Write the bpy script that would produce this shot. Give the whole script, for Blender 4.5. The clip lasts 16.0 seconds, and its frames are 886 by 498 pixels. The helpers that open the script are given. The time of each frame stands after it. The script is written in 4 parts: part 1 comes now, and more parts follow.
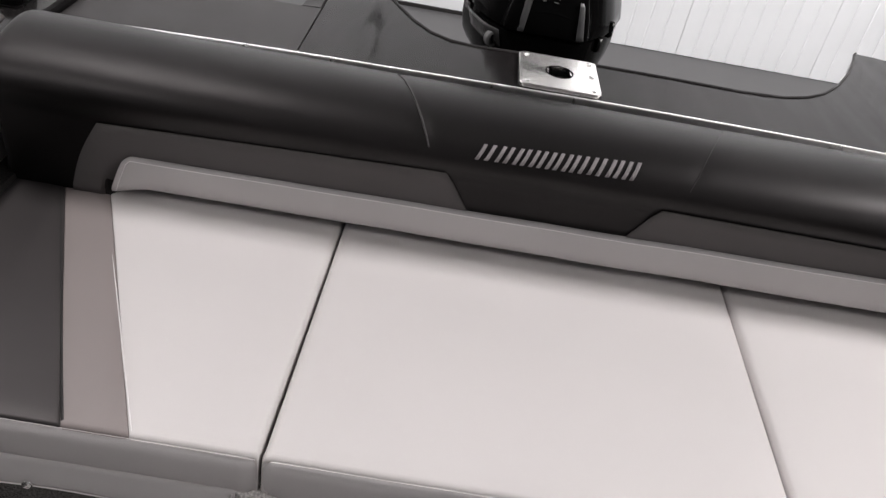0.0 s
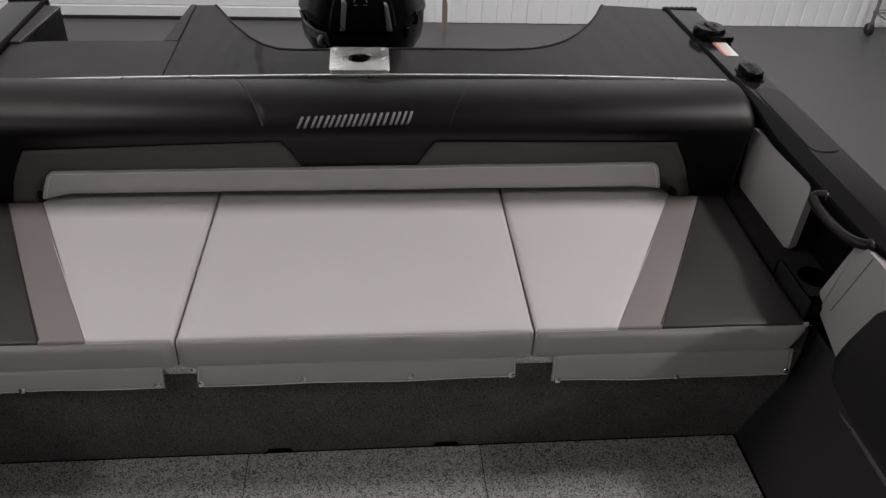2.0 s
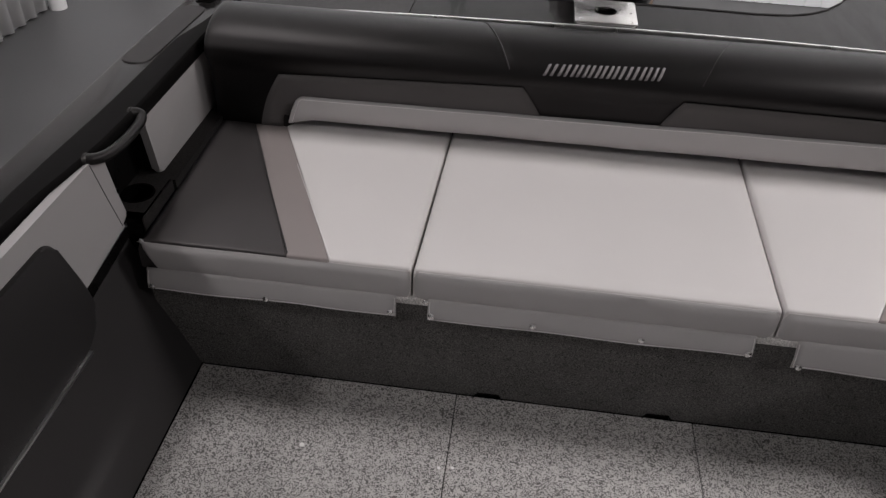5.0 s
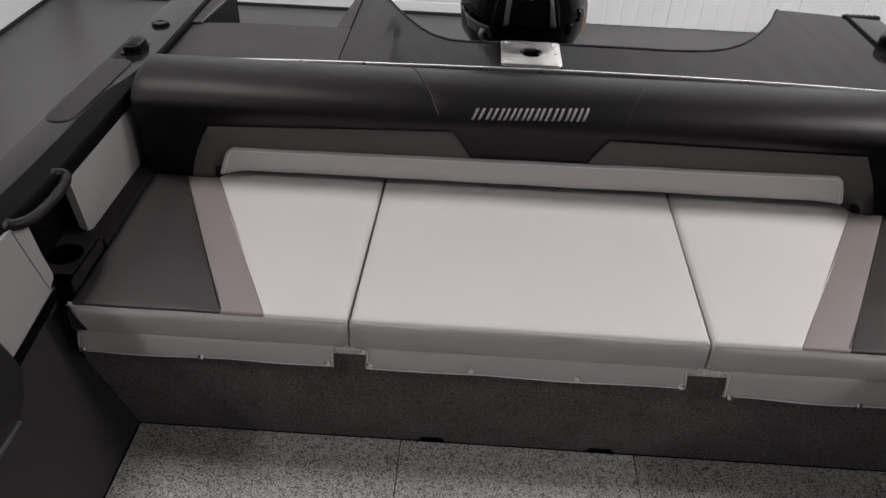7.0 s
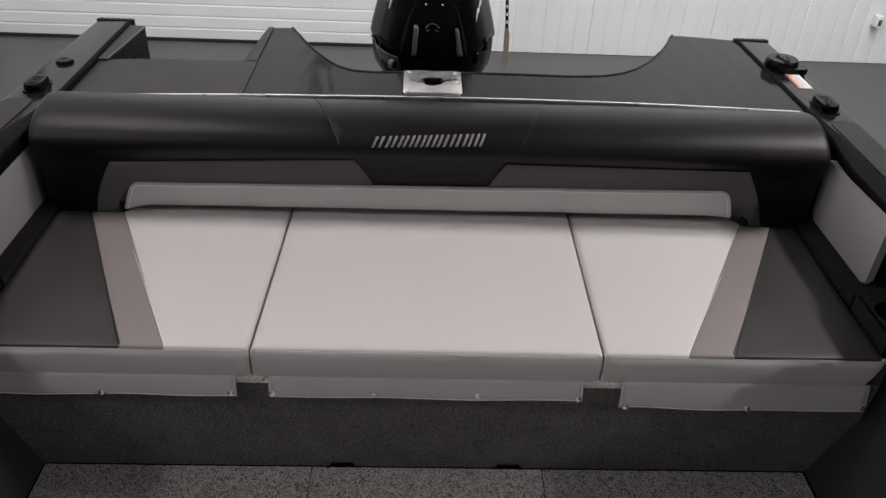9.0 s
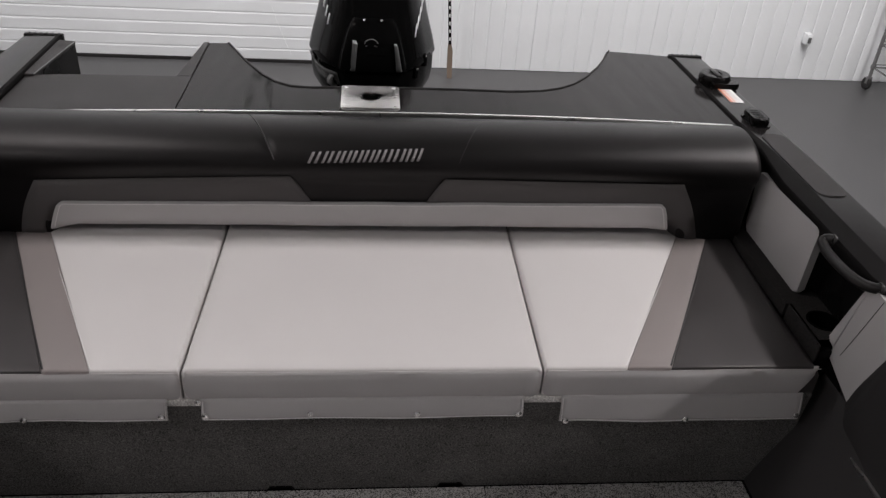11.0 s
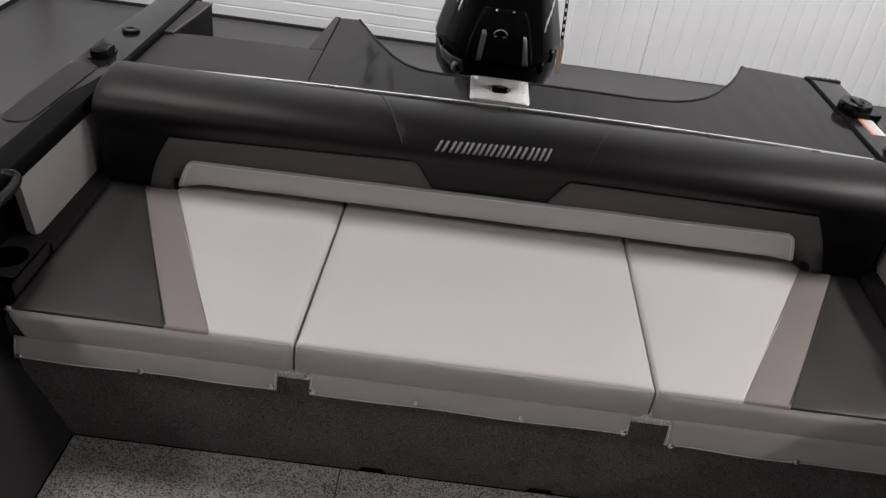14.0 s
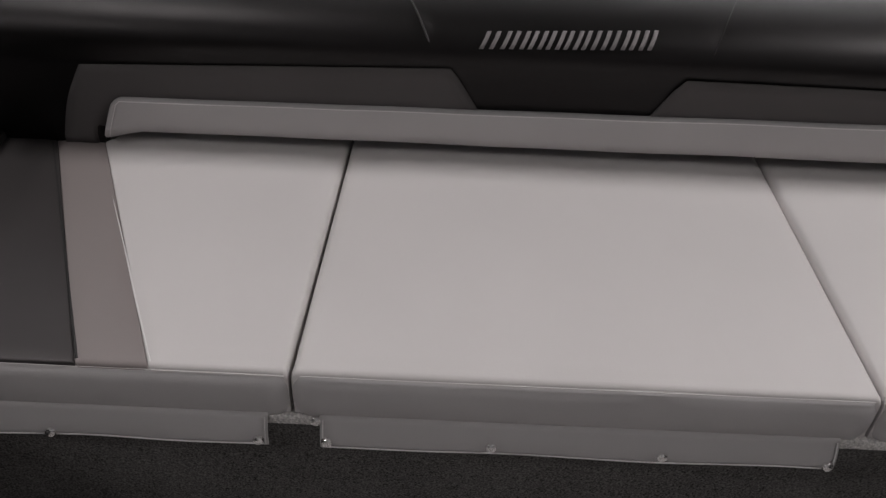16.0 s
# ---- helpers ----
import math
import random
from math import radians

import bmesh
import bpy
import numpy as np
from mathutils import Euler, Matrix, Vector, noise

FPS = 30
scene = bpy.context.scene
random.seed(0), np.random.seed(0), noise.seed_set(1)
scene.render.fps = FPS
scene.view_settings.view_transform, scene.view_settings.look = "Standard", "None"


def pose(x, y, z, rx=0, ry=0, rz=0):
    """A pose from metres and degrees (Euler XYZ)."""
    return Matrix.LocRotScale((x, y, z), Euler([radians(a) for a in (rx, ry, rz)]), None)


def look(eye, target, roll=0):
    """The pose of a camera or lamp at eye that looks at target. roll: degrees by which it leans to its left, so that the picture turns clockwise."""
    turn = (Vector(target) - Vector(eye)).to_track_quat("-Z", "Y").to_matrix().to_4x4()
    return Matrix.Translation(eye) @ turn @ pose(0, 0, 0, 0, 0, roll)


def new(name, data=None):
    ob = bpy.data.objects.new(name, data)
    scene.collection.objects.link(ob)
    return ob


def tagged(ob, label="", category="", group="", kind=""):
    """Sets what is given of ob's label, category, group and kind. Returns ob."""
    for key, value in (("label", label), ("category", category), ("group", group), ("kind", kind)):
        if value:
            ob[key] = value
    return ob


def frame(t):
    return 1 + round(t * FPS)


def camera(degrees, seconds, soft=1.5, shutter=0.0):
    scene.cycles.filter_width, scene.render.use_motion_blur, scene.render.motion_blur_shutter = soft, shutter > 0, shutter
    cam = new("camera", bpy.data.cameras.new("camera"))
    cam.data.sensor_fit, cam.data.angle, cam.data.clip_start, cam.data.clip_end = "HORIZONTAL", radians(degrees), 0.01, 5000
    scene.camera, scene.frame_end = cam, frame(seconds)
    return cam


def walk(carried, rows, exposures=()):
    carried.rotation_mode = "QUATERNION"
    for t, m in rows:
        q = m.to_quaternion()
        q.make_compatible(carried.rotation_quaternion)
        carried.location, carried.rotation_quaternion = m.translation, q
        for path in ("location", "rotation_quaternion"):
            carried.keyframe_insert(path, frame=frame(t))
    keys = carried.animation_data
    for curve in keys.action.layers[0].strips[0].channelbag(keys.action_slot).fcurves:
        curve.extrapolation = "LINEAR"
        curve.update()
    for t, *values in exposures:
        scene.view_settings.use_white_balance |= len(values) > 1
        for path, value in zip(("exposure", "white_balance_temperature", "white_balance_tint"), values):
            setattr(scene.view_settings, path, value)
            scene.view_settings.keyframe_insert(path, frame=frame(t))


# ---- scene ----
cam = camera(58.7, 16.0, soft=1.4)
PATH = [
    (0, (-0.233, -0.723, 1.38), (-0.171, 0.894, 0.205), 11.0),
    (0.5, (-0.097, -0.923, 1.476), (0.153, 0.595, 0.198), 10.7),
    (1, (-0.104, -1.144, 1.629), (0.053, 0.406, 0.376), 2.6),
    (1.5, (-0.029, -1.282, 1.649), (0.166, 0.318, 0.465), 1.4),
    (2, (0.025, -1.337, 1.641), (0.214, 0.274, 0.47), 3.0),
    (2.5, (0.019, -1.38, 1.6), (0.075, 0.255, 0.449), 1.8),
    (2.8, (-0.059, -1.354, 1.62), (0.002, 0.251, 0.427), 2.8),
    (3, (-0.077, -1.356, 1.61), (-0.046, 0.248, 0.415), 2.2),
    (3.5, (-0.139, -1.338, 1.602), (-0.119, 0.243, 0.376), 2.6),
    (4, (-0.194, -1.336, 1.588), (-0.252, 0.232, 0.348), 2.2),
    (4.2, (-0.181, -1.343, 1.571), (-0.283, 0.225, 0.334), 2.0),
    (4.9, (-0.194, -1.346, 1.557), (-0.355, 0.221, 0.325), 2.4),
    (5.6, (-0.237, -1.331, 1.578), (-0.39, 0.24, 0.35), 3.2),
    (6.3, (-0.222, -1.316, 1.6), (-0.341, 0.271, 0.388), 2.8),
    (6.5, (-0.193, -1.311, 1.604), (-0.297, 0.284, 0.402), 2.1),
    (7, (-0.161, -1.32, 1.609), (-0.21, 0.295, 0.43), 2.4),
    (7.5, (-0.116, -1.323, 1.618), (-0.126, 0.305, 0.457), 2.3),
    (8, (-0.087, -1.338, 1.624), (-0.052, 0.301, 0.478), 2.7),
    (8.5, (-0.067, -1.351, 1.629), (-0.006, 0.3, 0.503), 3.2),
    (9, (-0.038, -1.358, 1.63), (0.036, 0.3, 0.514), 2.7),
    (9.5, (-0.018, -1.355, 1.634), (0.099, 0.305, 0.524), 2.2),
    (9.7, (-0.006, -1.355, 1.633), (0.114, 0.31, 0.53), 1.5),
    (10.4, (0.004, -1.351, 1.626), (0.16, 0.323, 0.542), 2.0),
    (11.1, (-0.008, -1.343, 1.618), (0.189, 0.332, 0.544), 4.3),
    (11.8, (-0.021, -1.332, 1.623), (0.15, 0.337, 0.535), 4.9),
    (12, (-0.023, -1.328, 1.63), (0.115, 0.337, 0.529), 4.3),
    (12.5, (-0.062, -1.32, 1.624), (0.03, 0.344, 0.519), 4.5),
    (13, (-0.09, -1.325, 1.622), (-0.032, 0.339, 0.514), 5.6),
    (13.5, (-0.11, -1.323, 1.617), (-0.074, 0.34, 0.508), 6.6),
    (14, (-0.133, -1.308, 1.617), (-0.104, 0.35, 0.499), 8.0),
    (14.5, (-0.168, -1.253, 1.591), (-0.146, 0.39, 0.45), 9.3),
    (15, (-0.179, -1.124, 1.533), (-0.077, 0.455, 0.309), 12.4),
    (15.5, (-0.196, -0.891, 1.339), (-0.163, 0.784, 0.246), 4.5),
    (16, (-0.212, -0.732, 1.226), (-0.201, 0.847, -0.002), 2.9),
]
EXPOSURES = [(0, 0.41), (0.5, 0.31), (1.0, 0.12), (1.5, -0.18), (2.0, -0.36), (3.0, -0.4), (4.0, -0.25), (6.3, 0.0), (9.0, -0.07), (15.0, -0.11), (16.0, -0.33)]
walk(cam, [(t, look(eye, target, roll)) for t, eye, target, roll in PATH], EXPOSURES)

# ---- world and light ----
world = bpy.data.worlds.new("world")
world.use_nodes = True
scene.world = world
world.node_tree.nodes["Background"].inputs[0].default_value = (0.55, 0.57, 0.6, 1)
world.node_tree.nodes["Background"].inputs[1].default_value = 0.05

FLOOR_Z, CEIL_Z, WALL_Y = -0.45, 3.6, 4.45
# assumed ceiling lights, out of view: x, y, width, length, watts, degrees by which the reflector leans to the far wall
# the y=0.8 pair follows cast shadows; the other six are added fill
LAMPS = [(-1.8, 0.8, 0.26, 0.9, 37, 0), (2.9, 0.8, 0.26, 0.9, 116, 0), (-2.95, -1.9, 0.26, 0.9, 34, 0), (4.6, -1.9, 0.26, 0.9, 88, 0), (-2.3, -4.2, 1.7, 0.36, 20, -55), (3.1, -4.2, 1.7, 0.36, 28, -55), (-1.5, 2.6, 1.7, 0.36, 84, 55), (2.3, 2.6, 1.7, 0.36, 84, 55)]


def assumed_lamp(x, y, width, length, watts, lean):
    data = bpy.data.lights.new("assumed_lamp", "AREA")
    data.shape, data.size, data.size_y, data.energy = "RECTANGLE", width, length, watts
    data.color = (1.0, 0.962, 0.966)
    ob = new("assumed_lamp", data)
    ob.matrix_world = pose(x, y, CEIL_Z - 0.2, lean, 0, 0)
    return ob


for lamp in LAMPS:
    assumed_lamp(*lamp)


# ---- materials ----
def material(name, base, rough=0.5, metal=0.0, vary=0.15, scale=6.0, fine=300.0, bump=0.05, coat=0.0, spec=0.5, fine_vary=0.06, rough_vary=0.08, stretch=None):
    m = bpy.data.materials.new(name)
    m.use_nodes = True
    t = m.node_tree
    n, l = t.nodes, t.links
    b = n["Principled BSDF"]
    coord = n.new("ShaderNodeTexCoord")
    src = coord.outputs["Object"]
    if stretch:
        mp = n.new("ShaderNodeMapping")
        mp.inputs["Scale"].default_value = stretch
        l.new(src, mp.inputs[0])
        src = mp.outputs[0]
    big, small = n.new("ShaderNodeTexNoise"), n.new("ShaderNodeTexNoise")
    for node, s, d in ((big, scale, 4), (small, fine, 2)):
        node.inputs["Scale"].default_value, node.inputs["Detail"].default_value = s, d
        l.new(src, node.inputs["Vector"])
    add = n.new("ShaderNodeMath")
    add.operation = "MULTIPLY_ADD"
    l.new(big.outputs[0], add.inputs[0])
    add.inputs[1].default_value, add.inputs[2].default_value = 2 * vary, 1 - vary
    add2 = n.new("ShaderNodeMath")
    add2.operation = "MULTIPLY_ADD"
    l.new(small.outputs[0], add2.inputs[0])
    add2.inputs[1].default_value = 2 * fine_vary
    l.new(add.outputs[0], add2.inputs[2])
    sub = n.new("ShaderNodeMath")
    sub.operation = "SUBTRACT"
    l.new(add2.outputs[0], sub.inputs[0])
    sub.inputs[1].default_value = fine_vary
    mul = n.new("ShaderNodeVectorMath")
    mul.operation = "SCALE"
    mul.inputs[0].default_value = base
    l.new(sub.outputs[0], mul.inputs["Scale"])
    l.new(mul.outputs[0], b.inputs["Base Color"])
    rr = n.new("ShaderNodeMath")
    rr.operation = "MULTIPLY_ADD"
    l.new(big.outputs[0], rr.inputs[0])
    rr.inputs[1].default_value, rr.inputs[2].default_value = 2 * rough_vary, rough - rough_vary
    l.new(rr.outputs[0], b.inputs["Roughness"])
    b.inputs["Metallic"].default_value = metal
    b.inputs["Specular IOR Level"].default_value = spec
    b.inputs["Specular Tint"].default_value = (1.0, 0.94, 0.94, 1) if not metal else (1, 1, 1, 1)
    b.inputs["Coat Weight"].default_value = coat
    b.inputs["Coat Roughness"].default_value = 0.05
    if bump:
        bp = n.new("ShaderNodeBump")
        bp.inputs["Strength"].default_value, bp.inputs["Distance"].default_value = bump, 0.002
        l.new(small.outputs[0], bp.inputs["Height"])
        l.new(bp.outputs[0], b.inputs["Normal"])
    return m


def fleck_material(name, light, dark, scale, cut, rough=0.75, bump=0.2):
    """A woven floor: grey ground with dark short flecks."""
    m = material(name, light, rough, vary=0.18, scale=3.0, fine=420, bump=0, fine_vary=0.18)
    t = m.node_tree
    n, l = t.nodes, t.links
    b = n["Principled BSDF"]
    was = b.inputs["Base Color"].links[0].from_socket
    coord = n.new("ShaderNodeTexCoord")
    warp = n.new("ShaderNodeTexNoise")
    warp.inputs["Scale"].default_value, warp.inputs["Detail"].default_value, warp.inputs["Distortion"].default_value = scale, 0.5, 2.6
    l.new(coord.outputs["Object"], warp.inputs["Vector"])
    ramp = n.new("ShaderNodeValToRGB")
    ramp.color_ramp.elements[0].position, ramp.color_ramp.elements[1].position = cut - 0.025, cut + 0.025
    l.new(warp.outputs[0], ramp.inputs[0])
    mix = n.new("ShaderNodeMix")
    mix.data_type = "RGBA"
    l.new(ramp.outputs[0], mix.inputs["Factor"])
    l.new(was, mix.inputs["A"])
    mix.inputs["B"].default_value = (*dark, 1)
    l.new(mix.outputs["Result"], b.inputs["Base Color"])
    bp = n.new("ShaderNodeBump")
    bp.inputs["Strength"].default_value, bp.inputs["Distance"].default_value = bump, 0.002
    bp.invert = True
    l.new(ramp.outputs[0], bp.inputs["Height"])
    l.new(bp.outputs[0], b.inputs["Normal"])
    return m


WHITE_VINYL = material("white_vinyl", (0.598, 0.572, 0.562), 0.5, vary=0.03, scale=5, fine=700, bump=0.12, fine_vary=0.02, spec=0.35)
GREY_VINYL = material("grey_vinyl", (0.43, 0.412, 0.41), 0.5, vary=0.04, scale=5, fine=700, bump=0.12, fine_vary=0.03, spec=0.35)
# the grey vinyl again, darkened for the side pads' shading
SIDE_VINYL_SHADE = material("side_vinyl_shade", (0.33, 0.315, 0.312), 0.5, vary=0.05, scale=5, fine=700, bump=0.12, fine_vary=0.03, spec=0.3)
TAUPE_VINYL = material("taupe_vinyl", (0.235, 0.205, 0.20), 0.5, vary=0.05, scale=5, fine=700, bump=0.12, fine_vary=0.03, spec=0.35)
DARK_VINYL = material("dark_vinyl", (0.046, 0.042, 0.042), 0.36, vary=0.08, scale=6, fine=600, bump=0.15, fine_vary=0.05, spec=0.25)
PATCH_VINYL = material("patch_vinyl", (0.086, 0.0795, 0.079), 0.6, vary=0.05, scale=6, fine=700, bump=0.15, fine_vary=0.04, spec=0.2)
BLACK_VINYL = material("black_vinyl", (0.004, 0.0036, 0.0036), 0.42, vary=0.08, scale=5, fine=600, bump=0.12, fine_vary=0.05, spec=0.28)
THREAD = material("thread", (0.68, 0.66, 0.655), 0.6, fine=900)
DARK_THREAD = material("dark_thread", (0.02, 0.02, 0.02), 0.6, fine=900)
LOGO_THREAD = material("logo_thread", (0.21, 0.195, 0.198), 0.55, vary=0.1, scale=60, fine=1500, bump=0.3)
CARPET = material("carpet", (0.106, 0.102, 0.099), 0.95, vary=0.3, scale=9, fine=320, bump=0.8, fine_vary=1.7, spec=0.1)
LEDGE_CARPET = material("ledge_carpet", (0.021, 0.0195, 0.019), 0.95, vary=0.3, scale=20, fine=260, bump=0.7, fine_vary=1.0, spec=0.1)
CARPET_EDGE = material("carpet_edge", (0.55, 0.53, 0.515), 0.95, vary=0.3, scale=40, fine=260, bump=0.6, fine_vary=0.9, spec=0.1)
FLOORING = fleck_material("flooring", (0.475, 0.454, 0.442), (0.11, 0.104, 0.101), 115.0, 0.53)
DECK_PAINT = material("deck_paint", (0.0115, 0.0103, 0.0103), 0.10, vary=0.12, scale=4, fine=5, bump=0.9, fine_vary=0.03, spec=0.045, stretch=(2.4, 0.5, 1), rough_vary=0.03)
DECK_PAINT.node_tree.nodes["Bump"].inputs["Distance"].default_value = 0.0028
DECK_PAD = material("deck_pad", (0.019, 0.0172, 0.0172), 0.5, spec=0.25, vary=0.1, scale=6, fine=500, bump=0.3, fine_vary=0.2)
GUN_PAINT = material("gunwale_paint", (0.012, 0.011, 0.011), 0.16, vary=0.15, scale=4, fine=12, bump=0.14, fine_vary=0.03, spec=0.11, stretch=(0.5, 2.5, 1), rough_vary=0.04)
BLACK_PLASTIC = material("black_plastic", (0.004, 0.0037, 0.0037), 0.27, vary=0.12, scale=8, fine=500, bump=0.1, fine_vary=0.1, spec=0.10)
HANDLE_BLACK = material("handle_black", (0.007, 0.0067, 0.0067), 0.36, vary=0.12, scale=30, fine=500, bump=0.15, fine_vary=0.1, spec=0.28)
LINER = material("liner", (0.030, 0.0282, 0.0285), 0.5, vary=0.12, scale=3, fine=350, bump=0.25, fine_vary=0.15, spec=0.3)
HATCH = material("hatch_plastic", (0.020, 0.019, 0.0192), 0.55, vary=0.12, scale=3, fine=350, bump=0.25, fine_vary=0.1, spec=0.3)
RAIL_BLACK = material("rail_black", (0.006, 0.0055, 0.0055), 0.6, vary=0.15, scale=6, fine=400, bump=0.1, spec=0.03)
RUBBER = material("rubber", (0.012, 0.012, 0.012), 0.6, fine=300)
ALU = material("aluminium", (0.72, 0.71, 0.70), 0.3, metal=1.0, vary=0.06, scale=20, fine=300, bump=0.02)
STEEL = material("brushed_steel", (0.86, 0.84, 0.82), 0.2, metal=1.0, vary=0.1, scale=8, fine=500, bump=0.08, fine_vary=0.1)
STEEL.node_tree.nodes["Principled BSDF"].inputs["Anisotropic"].default_value = 0.95
STEEL.node_tree.nodes["Principled BSDF"].inputs["Anisotropic Rotation"].default_value = 0.25
spin = STEEL.node_tree.nodes.new("ShaderNodeTangent")
spin.direction_type, spin.axis = "RADIAL", "Z"
STEEL.node_tree.links.new(spin.outputs[0], STEEL.node_tree.nodes["Principled BSDF"].inputs["Tangent"])
# near-black that puts the shade inside holes into the colour
HOLE_SHADE = material("hole_shade", (0.0015, 0.0015, 0.0015), 0.8, bump=0, spec=0.0)
ZINC = material("zinc", (0.75, 0.74, 0.73), 0.4, vary=0.05, bump=0)
CHROME = material("chrome", (0.88, 0.87, 0.86), 0.24, metal=1.0, vary=0.05, bump=0)
COWL = material("cowl_black", (0.004, 0.004, 0.004), 0.10, vary=0.1, scale=6, fine=200, bump=0.0, spec=0.04, rough_vary=0.03)
COWL_GREY = material("cowl_grey", (0.10, 0.10, 0.10), 0.35, vary=0.1, fine=200, bump=0.0)
RACK_GREY = material("rack_grey", (0.16, 0.158, 0.158), 0.4, metal=0.3, vary=0.15, fine=200, bump=0.0)
# black cowl facets lightened by a reflection put into the colour
FACET_SHEEN = material("facet_sheen", (0.035, 0.035, 0.035), 0.25, vary=0.1, fine=200, bump=0.0)
# for the emblem and the bars that stand in for reflections
EMBLEM_GLINT = material("emblem_glint", (0.42, 0.42, 0.42), 0.32, metal=0.85, vary=0.25, scale=25, fine=400, bump=0.03, fine_vary=0.15, stretch=(1, 1, 0.15))
SILVER = material("silver_print", (0.75, 0.75, 0.75), 0.35, metal=0.3, vary=0.1, fine=300, bump=0)
DOOR_WHITE = material("door_white", (0.775, 0.79, 0.80), 0.45, vary=0.03, scale=3, fine=250, bump=0.1, fine_vary=0.02)
WALL_WHITE = material("wall_white", (0.775, 0.79, 0.80), 0.4, vary=0.05, scale=3, fine=250, bump=0.03, fine_vary=0.02)
# greys of the unseen walls and ceiling, set to steer reflections and bounce
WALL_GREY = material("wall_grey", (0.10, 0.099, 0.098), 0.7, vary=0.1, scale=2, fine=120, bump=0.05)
WALL_BOUNCE = material("wall_bounce", (0.38, 0.38, 0.38), 0.7, vary=0.1, scale=2, fine=120, bump=0.05)
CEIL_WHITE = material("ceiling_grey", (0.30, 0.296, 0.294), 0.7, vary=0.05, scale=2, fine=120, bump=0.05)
SHOP_FLOOR = material("shop_floor", (0.070, 0.0705, 0.071), 0.42, vary=0.22, scale=1.6, fine=150, bump=0.05, fine_vary=0.15, rough_vary=0.12)
WOOD = material("wood", (0.19, 0.145, 0.11), 0.7, vary=0.25, scale=6, fine=120, bump=0.2, stretch=(8, 8, 1), fine_vary=0.2)
BROWN = material("brown_paint", (0.10, 0.045, 0.035), 0.5, vary=0.2, fine=200)
LABEL_WHITE = material("label_white", (0.75, 0.74, 0.73), 0.4, vary=0.03, bump=0)
LABEL_RED = material("label_red", (0.55, 0.14, 0.06), 0.4, vary=0.03, bump=0)
INK = material("ink", (0.35, 0.32, 0.31), 0.5, bump=0)
CURTAIN = material("curtain_white", (0.72, 0.71, 0.71), 0.6, vary=0.05, fine=250, bump=0.05)
GLOW = bpy.data.materials.new("lamp_glow")
GLOW.use_nodes = True
GLOW.node_tree.nodes["Principled BSDF"].inputs["Emission Color"].default_value = (1, 0.975, 0.965, 1)
GLOW.node_tree.nodes["Principled BSDF"].inputs["Emission Strength"].default_value = 3.0


# ---- mesh helpers ----
def mesh_object(name, bm, mat, smooth=True):
    bmesh.ops.recalc_face_normals(bm, faces=bm.faces)
    me = bpy.data.meshes.new(name)
    bm.to_mesh(me)
    bm.free()
    me.materials.append(mat)
    if smooth:
        me.polygons.foreach_set("use_smooth", [True] * len(me.polygons))
        me.set_sharp_from_angle(angle=radians(38))
    return new(name, me)


def part(name, bm, mat, parent, label="", smooth=True):
    ob = mesh_object(name, bm, mat, smooth)
    ob.parent = parent
    if label:
        ob["label"] = label
    return ob


def thing(name, label, category, group="", kind="", at=(0, 0, 0)):
    ob = new(name)
    ob.empty_display_size = 0.05
    return tagged(ob, label, category, group, kind)


def box(bm, x0, x1, y0, y1, z0, z1, bevel=0.0, seg=2, m=None):
    vs = [bm.verts.new((x, y, z)) for z in (z0, z1) for y in (y0, y1) for x in (x0, x1)]
    quads = [(0, 1, 3, 2), (4, 6, 7, 5), (0, 4, 5, 1), (2, 3, 7, 6), (0, 2, 6, 4), (1, 5, 7, 3)]
    fs = [bm.faces.new([vs[i] for i in q]) for q in quads]
    if m is not None:
        for v in vs:
            v.co = m @ v.co
    if bevel:
        es = list({e for f in fs for e in f.edges})
        bmesh.ops.bevel(bm, geom=es, offset=bevel, segments=seg, affect="EDGES", profile=0.5)
    return bm


def boxed(x0, x1, y0, y1, z0, z1, bevel=0.0, seg=2, m=None):
    return box(bmesh.new(), x0, x1, y0, y1, z0, z1, bevel, seg, m)


def grid_mesh(bm, rows, close=False):
    """Faces between rows of points."""
    vs = [[bm.verts.new(p) for p in r] for r in rows]
    for a, b in zip(vs, vs[1:]):
        for i in range(len(a) - 1):
            bm.faces.new((a[i], a[i + 1], b[i + 1], b[i]))
        if close:
            bm.faces.new((a[-1], a[0], b[0], b[-1]))
    return vs


def tube(bm, pts, r, seg=8, cap=True):
    """A round bar along points."""
    pts = [Vector(p) for p in pts]
    rings, up = [], None
    for i, p in enumerate(pts):
        d = (pts[min(i + 1, len(pts) - 1)] - pts[max(i - 1, 0)]).normalized()
        if up is None:
            up = d.orthogonal().normalized()
        up = (up - d * up.dot(d)).normalized()
        side = d.cross(up)
        rings.append([bm.verts.new(p + (up * math.cos(a) + side * math.sin(a)) * r) for a in [2 * math.pi * k / seg for k in range(seg)]])
    for a, b in zip(rings, rings[1:]):
        for k in range(seg):
            bm.faces.new((a[k], a[(k + 1) % seg], b[(k + 1) % seg], b[k]))
    if cap:
        bm.faces.new(rings[0][::-1])
        bm.faces.new(rings[-1])
    return bm


